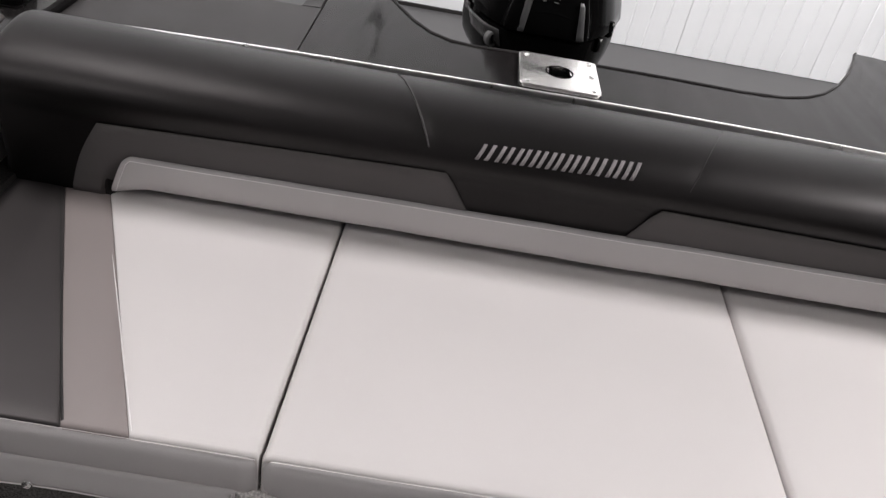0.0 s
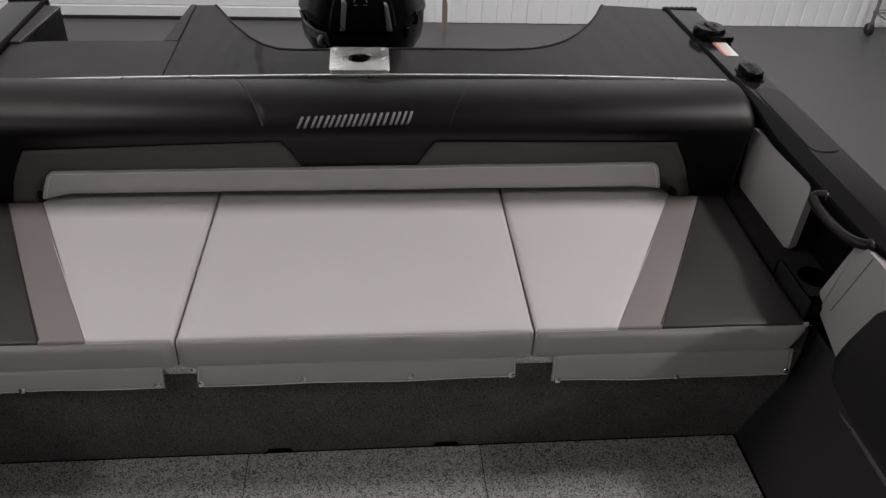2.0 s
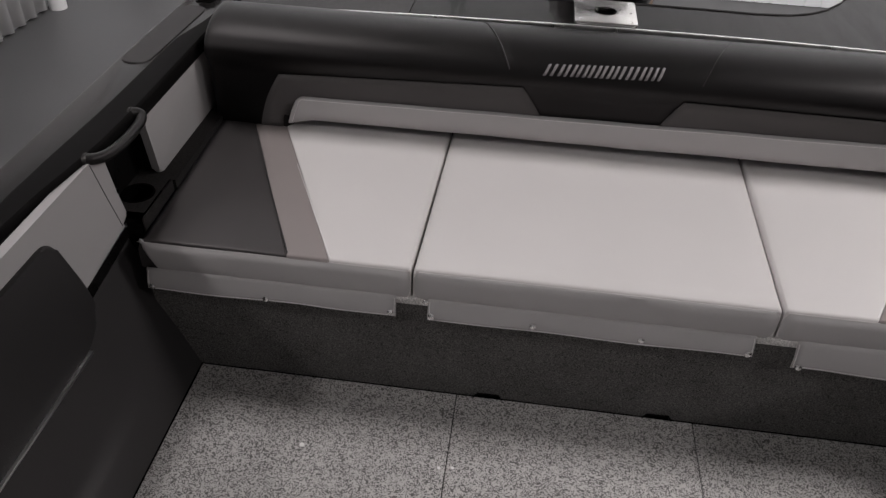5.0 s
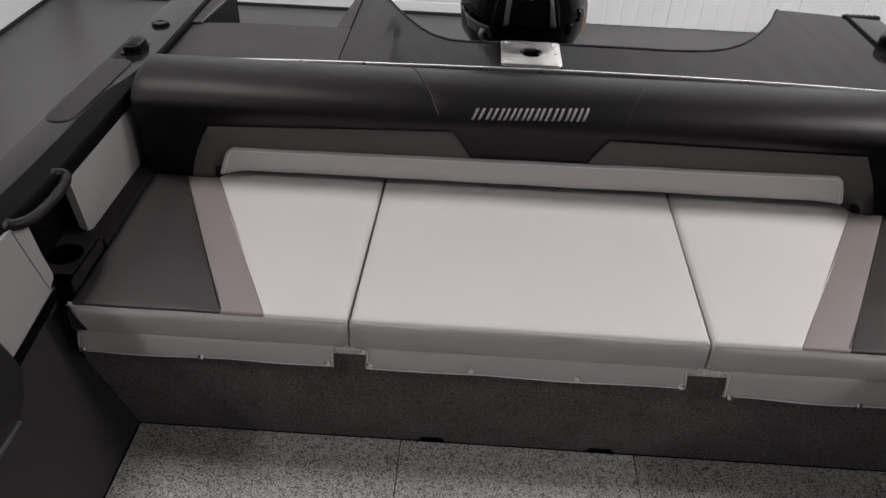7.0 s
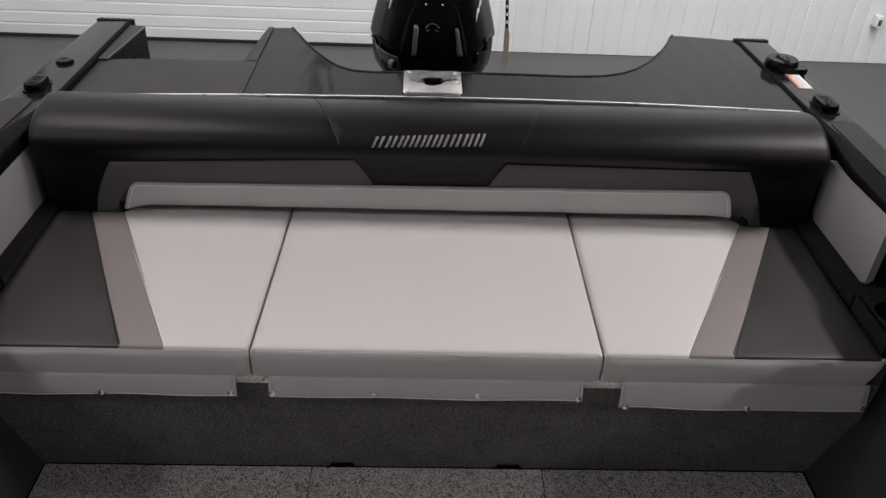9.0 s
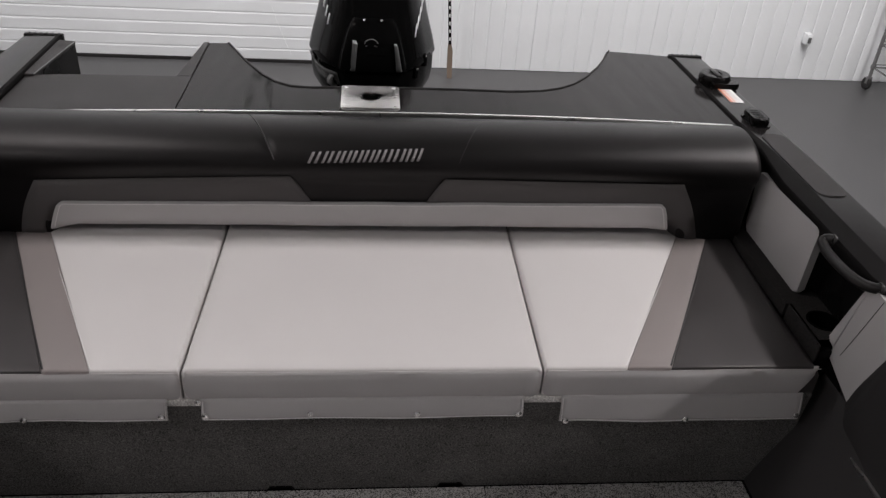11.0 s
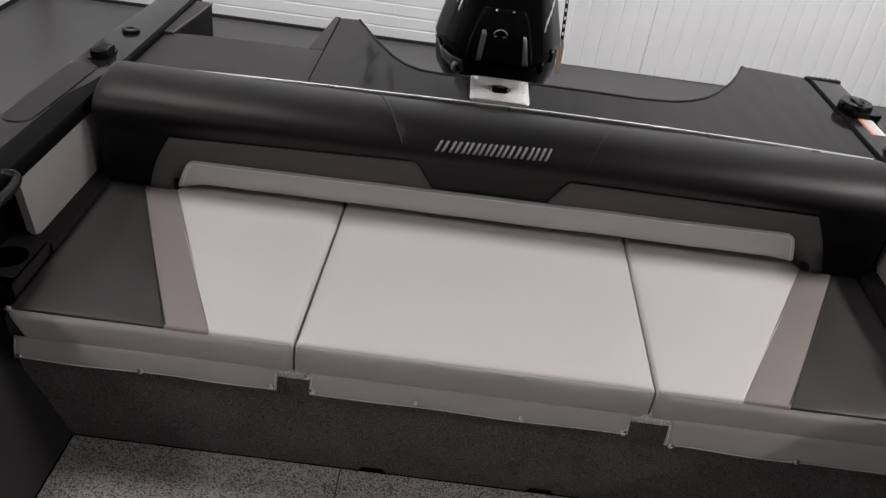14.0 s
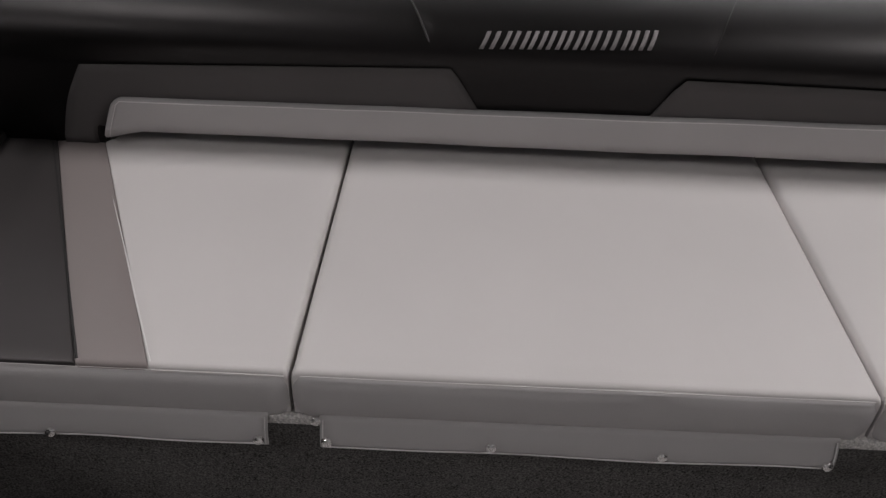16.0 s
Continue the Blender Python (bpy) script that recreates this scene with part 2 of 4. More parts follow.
def lathe(bm, profile, m, seg=24, foot=True):
    """A turned shape from (radius, height) pairs, about m's z axis."""
    rings = []
    for r, h in profile:
        rings.append([bm.verts.new(m @ Vector((r * math.cos(a), r * math.sin(a), h))) for a in [2 * math.pi * k / seg for k in range(seg)]])
    for a, b in zip(rings, rings[1:]):
        for k in range(seg):
            bm.faces.new((a[k], a[(k + 1) % seg], b[(k + 1) % seg], b[k]))
    if foot:
        bm.faces.new(rings[0][::-1])
    bm.faces.new(rings[-1])
    return bm


def prism(bm, outline, lift, bevel=0.0, seg=2):
    """A plate: the outline's points and the same moved by lift."""
    a = [bm.verts.new(p) for p in outline]
    b = [bm.verts.new(Vector(p) + Vector(lift)) for p in outline]
    k = len(a)
    fs = [bm.faces.new(a[::-1]), bm.faces.new(b)] + [bm.faces.new((a[i], a[(i + 1) % k], b[(i + 1) % k], b[i])) for i in range(k)]
    if bevel:
        bmesh.ops.bevel(bm, geom=list({e for f in fs for e in f.edges}), offset=bevel, segments=seg, affect="EDGES", profile=0.5)
    return bm


def rounded(points, r, seg=5):
    """A plan outline of (u, v) with its corners rounded by r."""
    out, k = [], len(points)
    for i in range(k):
        p, a, b = Vector(points[i]), Vector(points[i - 1]), Vector(points[(i + 1) % k])
        da, db = (a - p), (b - p)
        ra = min(r, da.length * 0.45, db.length * 0.45)
        s, e = p + da.normalized() * ra, p + db.normalized() * ra
        for j in range(seg + 1):
            t = j / seg
            out.append(tuple(s * (1 - t) ** 2 + p * 2 * t * (1 - t) + e * t * t))
    return out


def steps(a, b, n):
    return [a + (b - a) * i / n for i in range(n + 1)]


def eased(d, r):
    """How far a rounded edge of radius r falls at distance d from it."""
    if d >= r or r <= 0:
        return 0.0
    return r - math.sqrt(max(0.0, r * r - (r - d) ** 2))


# ---- the shop ----
def shop():
    g = 7.0
    shop_floor = mesh_object("floor", boxed(-3.5, g, -6.0, WALL_Y + 0.2, FLOOR_Z - 0.1, FLOOR_Z), SHOP_FLOOR, False)
    tagged(shop_floor, "dark grey painted concrete shop floor", "floor", kind="structure")
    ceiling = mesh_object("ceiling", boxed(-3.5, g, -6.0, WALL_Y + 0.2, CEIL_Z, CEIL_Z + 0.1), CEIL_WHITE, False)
    tagged(ceiling, "plain unseen ceiling, grey to hold reflections down", "ceiling", kind="structure")
    for name, b in (("wall_south", (-3.5, g, -6.1, -6.0)), ("wall_west", (-3.44, -3.34, -6.0, WALL_Y + 0.2)), ("wall_east", (g, g + 0.1, -6.0, WALL_Y + 0.2))):
        w = mesh_object(name, boxed(*b, FLOOR_Z, CEIL_Z), {"wall_east": WALL_GREY, "wall_south": WALL_BOUNCE}.get(name, WALL_WHITE), False)
        tagged(w, {"wall_east": "plain unseen wall, dark grey to hold reflections down", "wall_south": "plain unseen wall, mid grey to bounce light forward"}.get(name, "plain white workshop wall"), "wall", kind="structure")
    back = mesh_object("wall_north", boxed(-3.34, g, WALL_Y + 0.12, WALL_Y + 0.2, FLOOR_Z, CEIL_Z), WALL_WHITE, False)
    tagged(back, "white ribbed steel workshop wall", "wall", kind="structure")
    # ribbed sheets, each eight ribs wide
    x, sheet = 0.32, 0.9184
    while x < g - 0.05:
        w = min(sheet, g - x)
        prof, u = [], 0.0
        while u < w - 1e-6:
            for du, dy in ((0, 0.005), (0.005, 0.005), (0.009, 0), (0.04, -0.002), (0.075, -0.002), (0.108, 0)):
                if u + du <= w:
                    prof.append((x + u + du, WALL_Y - 0.02 + dy))
            u += 0.1148
        prof.append((x + w, WALL_Y - 0.02))
        bm = bmesh.new()
        grid_mesh(bm, [[(px, py, FLOOR_Z + 0.004) for px, py in prof], [(px, py, CEIL_Z) for px, py in prof]])
        part("panel", bm, WALL_WHITE, back, smooth=False)
        x += sheet
    # sectional door
    door = tagged(new("door_1"), "closed white sectional garage door with ribbed panels", "door", kind="structure")
    z = FLOOR_Z + 0.02
    while z < FLOOR_Z + 3.2:
        bm = bmesh.new()
        prof = []
        for k in range(6):
            a = z + k * 0.0883
            prof += [(a, 0.0), (a + 0.070, 0.0), (a + 0.0765, 0.0028), (a + 0.0818, 0.0028)]
        prof[0] = (z + 0.003, 0.004)
        prof.append((z + 0.527, 0.004))
        grid_mesh(bm, [[(-3.2, WALL_Y + d, a) for a, d in prof], [(0.10, WALL_Y + d, a) for a, d in prof]])
        part("panel", bm, DOOR_WHITE, door, smooth=False)
        z += 0.53
    for hx, hz in ((-0.85, 2.14), (-0.84, 1.94)):
        part("bracket", boxed(hx - 0.05, hx + 0.05, WALL_Y - 0.05, WALL_Y + 0.002, hz - 0.03, hz + 0.03, 0.01), BLACK_PLASTIC, door, "black door hardware")
    part("dent_ridge", tube(bmesh.new(), [(-0.74, WALL_Y - 0.0005, 0.10), (-0.68, WALL_Y - 0.001, -0.06), (-0.645, WALL_Y - 0.001, -0.17), (-0.60, WALL_Y - 0.001, -0.29), (-0.555, WALL_Y - 0.001, -0.40)], 0.0018, 6), DOOR_WHITE, door, "shallow diagonal crease")
    part("seal", boxed(-3.2, 0.10, WALL_Y - 0.01, WALL_Y + 0.04, FLOOR_Z, FLOOR_Z + 0.022), RUBBER, door, "black rubber bottom seal")
    for fx, fm, fl in ((-3.29, BROWN, "narrow brown steel door post in the corner"), (0.10, DOOR_WHITE, "white door frame post")):
        f = mesh_object("trim", boxed(fx, fx + (0.08 if fx < 0 else 0.2), WALL_Y - 0.03, WALL_Y + 0.12, FLOOR_Z, FLOOR_Z + 3.3, 0.004), fm)
        tagged(f, fl, "trim", kind="structure")
    b = mesh_object("baseboard", boxed(-3.342, -3.33, 3.36, WALL_Y, FLOOR_Z, FLOOR_Z + 0.03), RUBBER, False)
    tagged(b, "dark strip along the foot of the side wall", "baseboard", kind="structure")
    p = thing("pipe", "white vertical pipe standing at the side wall", "pipe")
    part("tube", tube(bmesh.new(), [(-3.262, 3.30, FLOOR_Z), (-3.262, 3.30, 2.6)], 0.055, 20), CURTAIN, p)
    # power outlet
    o = thing("power_outlet", "small white surface-mounted power outlet on the ribbed wall", "outlet")
    part("body", boxed(3.35, 3.40, WALL_Y - 0.09, WALL_Y - 0.026, -0.15, -0.065, 0.008), DOOR_WHITE, o)
    part("socket", boxed(3.362, 3.388, WALL_Y - 0.096, WALL_Y - 0.089, -0.135, -0.09, 0.004), COWL_GREY, o, "dark socket face")
    # slim post leaning a little, with its perforated rail
    p = thing("post", "slim wooden post with a perforated black rail standing near the wall", "post")
    bm = bmesh.new()
    grid_mesh(bm, [[(x + sx * w, 4.232 + sy * 0.012, z) for sx, sy in ((-1, -1), (1, -1), (1, 1), (-1, 1))] for z, x, w in ((FLOOR_Z, 0.606, 0.017), (-0.36, 0.603, 0.019), (-0.24, 0.600, 0.018), (-0.20, 0.596, 0.012), (-0.165, 0.594, 0.009))], True)
    bm.faces.new(bm.verts[-4:])
    part("pole", bm, WOOD, p, smooth=False)
    lean = pose(0.594, 4.205, -0.19, 0, -4, 0)
    rail = part("rail", boxed(-0.011, 0.011, 0, 0.016, 0, 1.4, 0.003, 2, lean), BLACK_PLASTIC, p, "black perforated rail")
    for k in range(24):
        part("hole", boxed(-0.0045, 0.0045, -0.002, 0.0006, 0.03 + k * 0.056, 0.052 + k * 0.056, 0, 1, lean), LABEL_WHITE, rail)
    # wheeled rack
    r = thing("wheeled_rack", "grey steel wire rack on castors by the wall", "rack")
    for rx in (3.89, 4.64):
        for ry in (3.82, 4.25):
            part("leg", tube(bmesh.new(), [(rx, ry, FLOOR_Z + 0.10), (rx, ry, 0.9)], 0.013), RACK_GREY, r)
            part("collar", lathe(bmesh.new(), [(0.014, 0), (0.02, 0.004), (0.02, 0.03), (0.014, 0.034)], pose(rx, ry, FLOOR_Z + 0.17), 14), RACK_GREY, r)
            wheel = part("castor", lathe(bmesh.new(), [(0.012, -0.014), (0.046, -0.014), (0.05, 0), (0.046, 0.014), (0.012, 0.014)], pose(rx, ry + 0.01, FLOOR_Z + 0.05, 0, 90, 0), 18), RUBBER, r)
            part("fork", boxed(rx - 0.02, rx + 0.02, ry - 0.012, ry + 0.012, FLOOR_Z + 0.05, FLOOR_Z + 0.105, 0.003), RACK_GREY, wheel)
    for rz in (FLOOR_Z + 0.18, FLOOR_Z + 0.36, 0.3):
        bm = bmesh.new()
        for ry in (3.82, 4.25):
            tube(bm, [(3.89, ry, rz), (4.64, ry, rz)], 0.006, 6)
            tube(bm, [(3.89, ry, rz + 0.022), (4.64, ry, rz + 0.022)], 0.004, 6)
        for k in range(9):
            tube(bm, [(3.89 + k * 0.09375, 3.82, rz), (3.89 + k * 0.09375, 4.25, rz)], 0.004 if 0 < k < 8 else 0.006, 6)
        part("shelf", bm, RACK_GREY, r)
    # curtain
    c = thing("curtain", "hanging white pleated plastic curtain", "curtain")
    bm = bmesh.new()
    rows = []
    pts = []
    for k in range(161):
        u = k / 160
        pts.append((-3.31 + 0.022 * math.sin(u * 110), 3.24 - 2.2 * u))
    for z in (FLOOR_Z + 0.02, 0.6, 2.2):
        rows.append([(px, py, z) for px, py in pts])
    grid_mesh(bm, rows)
    cl = part("cloth", bm, CURTAIN, c)
    sol = cl.modifiers.new("thick", "SOLIDIFY")
    sol.thickness = 0.004
    part("rod", tube(bmesh.new(), [(-3.31, 3.26, 2.22), (-3.31, 0.95, 2.22)], 0.012), ALU, c)
    # housings added around the assumed lamps
    for lx, ly, width, length, watts, lean in LAMPS:
        f = thing("assumed_light", "assumed white box ceiling light with a glowing diffuser, never in view", "ceiling light", group="ceiling lights")
        m = pose(lx, ly, CEIL_Z - 0.17, lean, 0, 0)
        h, k = width / 2, length / 2
        part("housing", boxed(-h - 0.04, h + 0.04, -k - 0.03, k + 0.03, 0.0, 0.06, 0.01, 2, m), CEIL_WHITE, f)
        part("diffuser", boxed(-h, h, -k, k, -0.012, -0.002, 0, 2, m), GLOW, f)
        for hx in (-h * 0.8, h * 0.8):
            part("hanger", tube(bmesh.new(), [(lx + hx, ly, CEIL_Z - 0.15), (lx + hx, ly, CEIL_Z)], 0.006, 6), ALU, f)


shop()

# ---- the boat ----
XC = 0.02
boat = thing("boat", "dark grey aluminium fishing boat, stern cockpit with open splashwell", "boat")
FRONT = -2.6


def crown(x):
    return 0.702 - 0.05 * ((x - 0.03) / 1.15) ** 2 + 0.006 * max(-1.2, (x - 0.5) / 0.7)


def trim_y(x):
    return 0.826 + 0.062 * ((x - 0.03) / 1.15) ** 2


AFT = [(-0.62, 1.455), (-0.492, 1.452), (-0.455, 1.37), (-0.42, 1.29), (-0.38, 1.21), (-0.335, 1.13), (-0.29, 1.07), (-0.24, 1.035), (-0.18, 1.022), (0.45, 1.035), (0.56, 1.055), (0.63, 1.09), (0.69, 1.14),
       (0.75, 1.215), (0.82, 1.33), (0.865, 1.42), (0.90, 1.505), (0.915, 1.53), (1.17, 1.545)]


def aft_y(x):
    return float(np.interp(x, [p[0] for p in AFT], [p[1] for p in AFT]))


def deck_slab(bm, xs, y0, y1, lift=0.0, thick=0.05, rows=8, wave=0.0):
    top = [[(x, y0(x) + (y1(x) - y0(x)) * k / rows, crown(x) + lift + wave * noise.noise(Vector((x * 19, y0(x) * 2 + k * 0.12, 1)))) for x in xs] for k in range(rows + 1)]
    vs = grid_mesh(bm, top)
    ring = vs[0][:] + [r[-1] for r in vs[1:-1]] + vs[-1][::-1] + [r[0] for r in vs[-2:0:-1]]
    low = [bm.verts.new(v.co - Vector((0, 0, thick))) for v in ring]
    k = len(ring)
    for i in range(k):
        bm.faces.new((ring[i], ring[(i + 1) % k], low[(i + 1) % k], low[i]))
    bm.faces.new(low[::-1])
    return bm


def build_deck():
    xs = sorted(set([p[0] for p in AFT if p[0] > -0.55] + steps(-0.556, 1.165, 200)))
    deck = part("transom_deck", deck_slab(bmesh.new(), xs, trim_y, aft_y, rows=12, wave=0.0007), DECK_PAINT, boat, "glossy dark grey transom deck")
    bm = bmesh.new()
    rows = []
    for k in range(9):
        t = k / 8
        y = 1.122 + (1.457 - 1.122) * t
        xa, xb = -0.612 + 0.028 * t, -0.5575
        rows.append([(xa, y, crown(xa) - 0.3), (xa, y, crown(xa) - 0.004), (xa + 0.006, y, crown(xa) + 0.003), (xb - 0.004, y, crown(xb) + 0.003), (xb, y, crown(xb) - 0.004)])
    vs = grid_mesh(bm, rows)
    bm.faces.new(vs[-1])
    part("ridge", bm, DECK_PAD, boat, "matte dark grey edge strip")
    xs = steps(-1.10, -0.559, 20)
    part("step_deck", deck_slab(bmesh.new(), xs, trim_y, lambda x: float(np.interp(x, (-1.1, -0.94, -0.61), (1.18, 1.166, 1.121))), 0.002), DECK_PAD, boat, "matte dark grey non-skid step deck")
    edge = [(-1.062, 1.166), (-1.048, 1.33), (-1.034, 1.498)]
    strip = prism(bmesh.new(), [(-1.104, 1.166, 0.646), (*edge[0], 0.646), (*edge[2], 0.646), (-1.104, 1.51, 0.646)], (0, 0, 0.012), 0.002, 1)
    strip = part("side_strip", strip, DECK_PAD, boat, "matte dark strip beside the step opening")
    part("side_cheek", prism(bmesh.new(), [(-1.104, 1.172, 0.2), (edge[0][0] - 0.002, 1.172, 0.2), (edge[2][0] - 0.002, 1.497, 0.2), (-1.104, 1.505, 0.2)], (0, 0, 0.445)), BLACK_PLASTIC, boat)
    part("edge_bead", tube(bmesh.new(), [(x, y, 0.657) for x, y in edge], 0.0022, 6), COWL_GREY, strip, "thin lighter edge bead")
    pts = [(x, aft_y(x) + 0.002, crown(x) + 0.001) for x in sorted(set([p[0] for p in AFT if -0.5 < p[0] < 0.92] + steps(-0.24, 0.69, 20)))]
    part("edge_trim", tube(bmesh.new(), pts, 0.0032), RUBBER, deck, "thin black rubber edge along the cutout")
    xs = steps(-1.09, 1.15, 40)
    bm = bmesh.new()
    grid_mesh(bm, [[(x, trim_y(x) + dy, crown(x) + dz) for x in xs] for dy, dz in ((-0.0045, -0.012), (-0.0045, 0.001), (-0.003, 0.004), (0.003, 0.004), (0.0045, 0.001))])
    part("metal_strip", bm, ALU, deck, "thin bright aluminium strip")
    # outside of the transom, below the deck
    bm = bmesh.new()
    box(bm, -1.10, 1.16, 0.86, 1.0, -0.25, 0.63)
    part("transom", bm, LINER, boat)
    for x0, x1, y1 in ((-0.575, -0.53, 1.43), (0.93, 1.16, 1.5)):
        part("stern_box", boxed(x0, x1, 1.001, y1, -0.2, 0.632), DECK_PAINT, boat)


def gun_inner(s, y):
    """Inner edge of a gunwale at y."""
    if s < 0:
        return float(np.interp(y, (-0.3, -0.18, 0.02, 0.2), (-1.130, -1.122, -1.096, -1.090)))
    return float(np.interp(y, (-0.3, -0.05, 0.04, 0.5, 0.6, 0.72, 0.9, 1.55), (1.166, 1.157, 1.137, 1.137, 1.150, 1.168, 1.170, 1.159)))


def gun_width(s, y):
    return abs(float(np.interp(y, (0.6, 1.55), (-1.255, -1.220) if s < 0 else (1.310, 1.287))) - gun_inner(s, y))


def gunwale(s):
    """s is -1 for port side, +1 for the other."""
    ys = steps(FRONT, -0.3, 14) + [-0.18, -0.05, 0.04] + steps(0.1, 1.2, 22) + [1.35, 1.5, 1.548]
    lip = ((0.034, 0.618), (0.004, 0.621), (0.0, 0.628), (0.0, 0.655), (0.002, 0.661), (0.006, 0.6645), (-0.004, 0.665), (0.0, 0.6632))
    top = ((0.0, 0.6632), (-0.012, 0.6625), (-0.004, 0.660), (0.0, 0.650), (0.0, 0.64), (-0.004, 0.60), (0.006, 0.45), (-0.03, 0.1), (-0.13, -0.2))
    def row(points, y):
        xi, w = gun_inner(s, y), gun_width(s, y)
        rail = float(np.interp(y, (-0.3, -0.05, 0.04, 0.5, 0.6, 0.72, 0.9), (0.045, 0.070, 0.075, 0.068, 0.066, 0.036, 0.020) if s < 0 else (0.043, 0.050, 0.070, 0.069, 0.056, 0.037, 0.018)))
        if points is lip:
            return [(xi + s * (u + (rail if k > 5 else 0)), y, z) for k, (u, z) in enumerate(points)]
        return [(xi + s * (u + (w if k else rail)), y, z) for k, (u, z) in enumerate(points)]
    g = bmesh.new()
    vs = grid_mesh(g, [row(top, y) for y in ys])
    g.faces.new(vs[-1])
    ob = part("gunwale", g, GUN_PAINT, boat, "glossy dark grey gunwale")
    g = bmesh.new()
    vs = grid_mesh(g, [row(lip, y) for y in ys])
    g.faces.new(vs[-1])
    part("inner_lip", g, RAIL_BLACK, ob, "black inner rail")
    xi, w = gun_inner(s, 1.54), gun_width(s, 1.54)
    # aft inner face beside the cutout
    part("stern_cheek", boxed(*sorted((xi + s * 0.004, xi + s * 0.03)), 1.2, 1.542, 0.1, 0.62, 0.003), DECK_PAINT, ob)
    # ribbed end cap
    cap = part("end_cap", boxed(*sorted((xi - s * 0.002, xi + s * (w + 0.002))), 1.534, 1.556, 0.56, 0.6665, 0.004), BLACK_PLASTIC, ob, "ribbed black end cap")
    for k in range(6):
        u = xi + s * (0.016 + k * (w - 0.03) / 5)
        part("rib", boxed(u - 0.003, u + 0.003, 1.538, 1.5575, 0.660, 0.6674, 0.001, 1), BLACK_PLASTIC, cap)
    # pad let into the top
    x0, x1 = (-1.090, -1.255) if s < 0 else (1.166, 1.308)
    outline = rounded([(x0 + s * (0.078 if s < 0 else 0.044), 0.42), (x1 - s * 0.014, 0.42), (x1 - s * 0.02, 0.82), (x0 + s * 0.062 if s < 0 else x0 + 0.044, 0.82)], 0.03)
    g = prism(bmesh.new(), [(x, y, 0.6595) for x, y in outline], (0, 0, 0.006), 0.002, 1)
    part("pad", g, DECK_PAD, ob, "matte grey insert with rounded end")
    return ob


def side_liner(s):
    """Inner side of the hull: ledge, recess, lower liner."""
    X = lambda u: XC + s * u
    # curved lower liner, from the ledge to the floor
    prof = [(1.135, 0.42), (1.132, 0.36), (1.122, 0.28), (1.102, 0.18), (1.078, 0.105), (1.066, 0.082), (1.052, 0.072), (1.038, 0.058), (1.012, 0.02), (0.998, 0.0)]
    g = bmesh.new()
    ys = steps(FRONT, -0.06, 20) + [-0.02, 0.02, 0.06]
    # near the bench the wall leans in more evenly
    near = [(1.135, 0.42), (1.124, 0.37), (1.104, 0.32), (1.078, 0.26), (1.058, 0.2), (1.046, 0.165), (1.034, 0.13), (1.022, 0.09), (1.008, 0.04), (0.998, 0.0)]
    def lean(y):
        f = min(1.0, max(0.0, (y + 0.45) / 0.4))
        f = f * f * (3 - 2 * f)
        return [(X(a + (c - a) * f), y, b + (d - b) * f) for (a, b), (c, d) in zip(prof, near)]
    grid_mesh(g, [lean(y) for y in ys])
    part("side_liner", g, LINER, boat, "moulded charcoal side liner")
    # backing behind pads and recess
    g = boxed(*sorted((X(1.175), X(1.185))), FRONT, 0.86, 0.36, 0.66)
    part("side_backing", g, BLACK_PLASTIC, boat)
    # ledge beside the cushion, with a round opening for the cup
    g = bmesh.new()
    cy, cx, rc = 0.158, 1.136, 0.036
    n = 32
    outer = []
    for k in range(n):
        a = 2 * math.pi * k / n
        dx, dy = math.cos(a), math.sin(a)
        f = min((0.05 / abs(dx)) if abs(dx) > 1e-6 else 9, (0.075 / abs(dy)) if abs(dy) > 1e-6 else 9)
        outer.append((cx + dx * f, cy + dy * f))
    vo = [g.verts.new((X(u), y, 0.447)) for u, y in outer]
    vi = [g.verts.new((X(cx + rc * math.cos(2 * math.pi * k / n)), cy + rc * math.sin(2 * math.pi * k / n), 0.447)) for k in range(n)]
    for k in range(n):
        g.faces.new((vo[k], vo[(k + 1) % n], vi[(k + 1) % n], vi[k]))
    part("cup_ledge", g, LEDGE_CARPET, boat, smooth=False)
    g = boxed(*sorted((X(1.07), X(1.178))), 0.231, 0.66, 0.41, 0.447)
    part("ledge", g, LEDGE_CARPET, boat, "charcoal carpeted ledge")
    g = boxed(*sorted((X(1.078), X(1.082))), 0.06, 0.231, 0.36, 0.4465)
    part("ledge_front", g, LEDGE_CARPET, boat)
    g = boxed(*sorted((X(1.085), X(1.178))), 0.06, 0.0795, 0.36, 0.43, 0.004)
    part("ledge_end", g, BLACK_PLASTIC, boat)
    # cup
    c = thing("cup_holder", "round black plastic cup holder sunk in the side ledge", "cup holder", group="cup holders in the side ledges")
    g = lathe(bmesh.new(), [(0.042, 0.0005), (0.042, 0.002), (0.036, 0.002), (0.032, -0.09), (0.0005, -0.09)], pose(X(cx), cy, 0.447), 32, False)
    part("cup", g, HOLE_SHADE, c)
    # band below the forward pad
    lo = ((0.062, 0.44), (0.072, 0.398), (-0.15, 0.368), (FRONT, 0.368), (FRONT, 0.415), (-0.155, 0.415)) if s < 0 else ((0.088, 0.42), (0.094, 0.373), (-0.045, 0.322), (FRONT, 0.322), (FRONT, 0.37), (-0.05, 0.37))
    g = prism(bmesh.new(), [(X(1.12), y, z) for y, z in lo], (s * 0.03, 0, 0))
    part("side_band", g, BLACK_PLASTIC, boat, smooth=False)


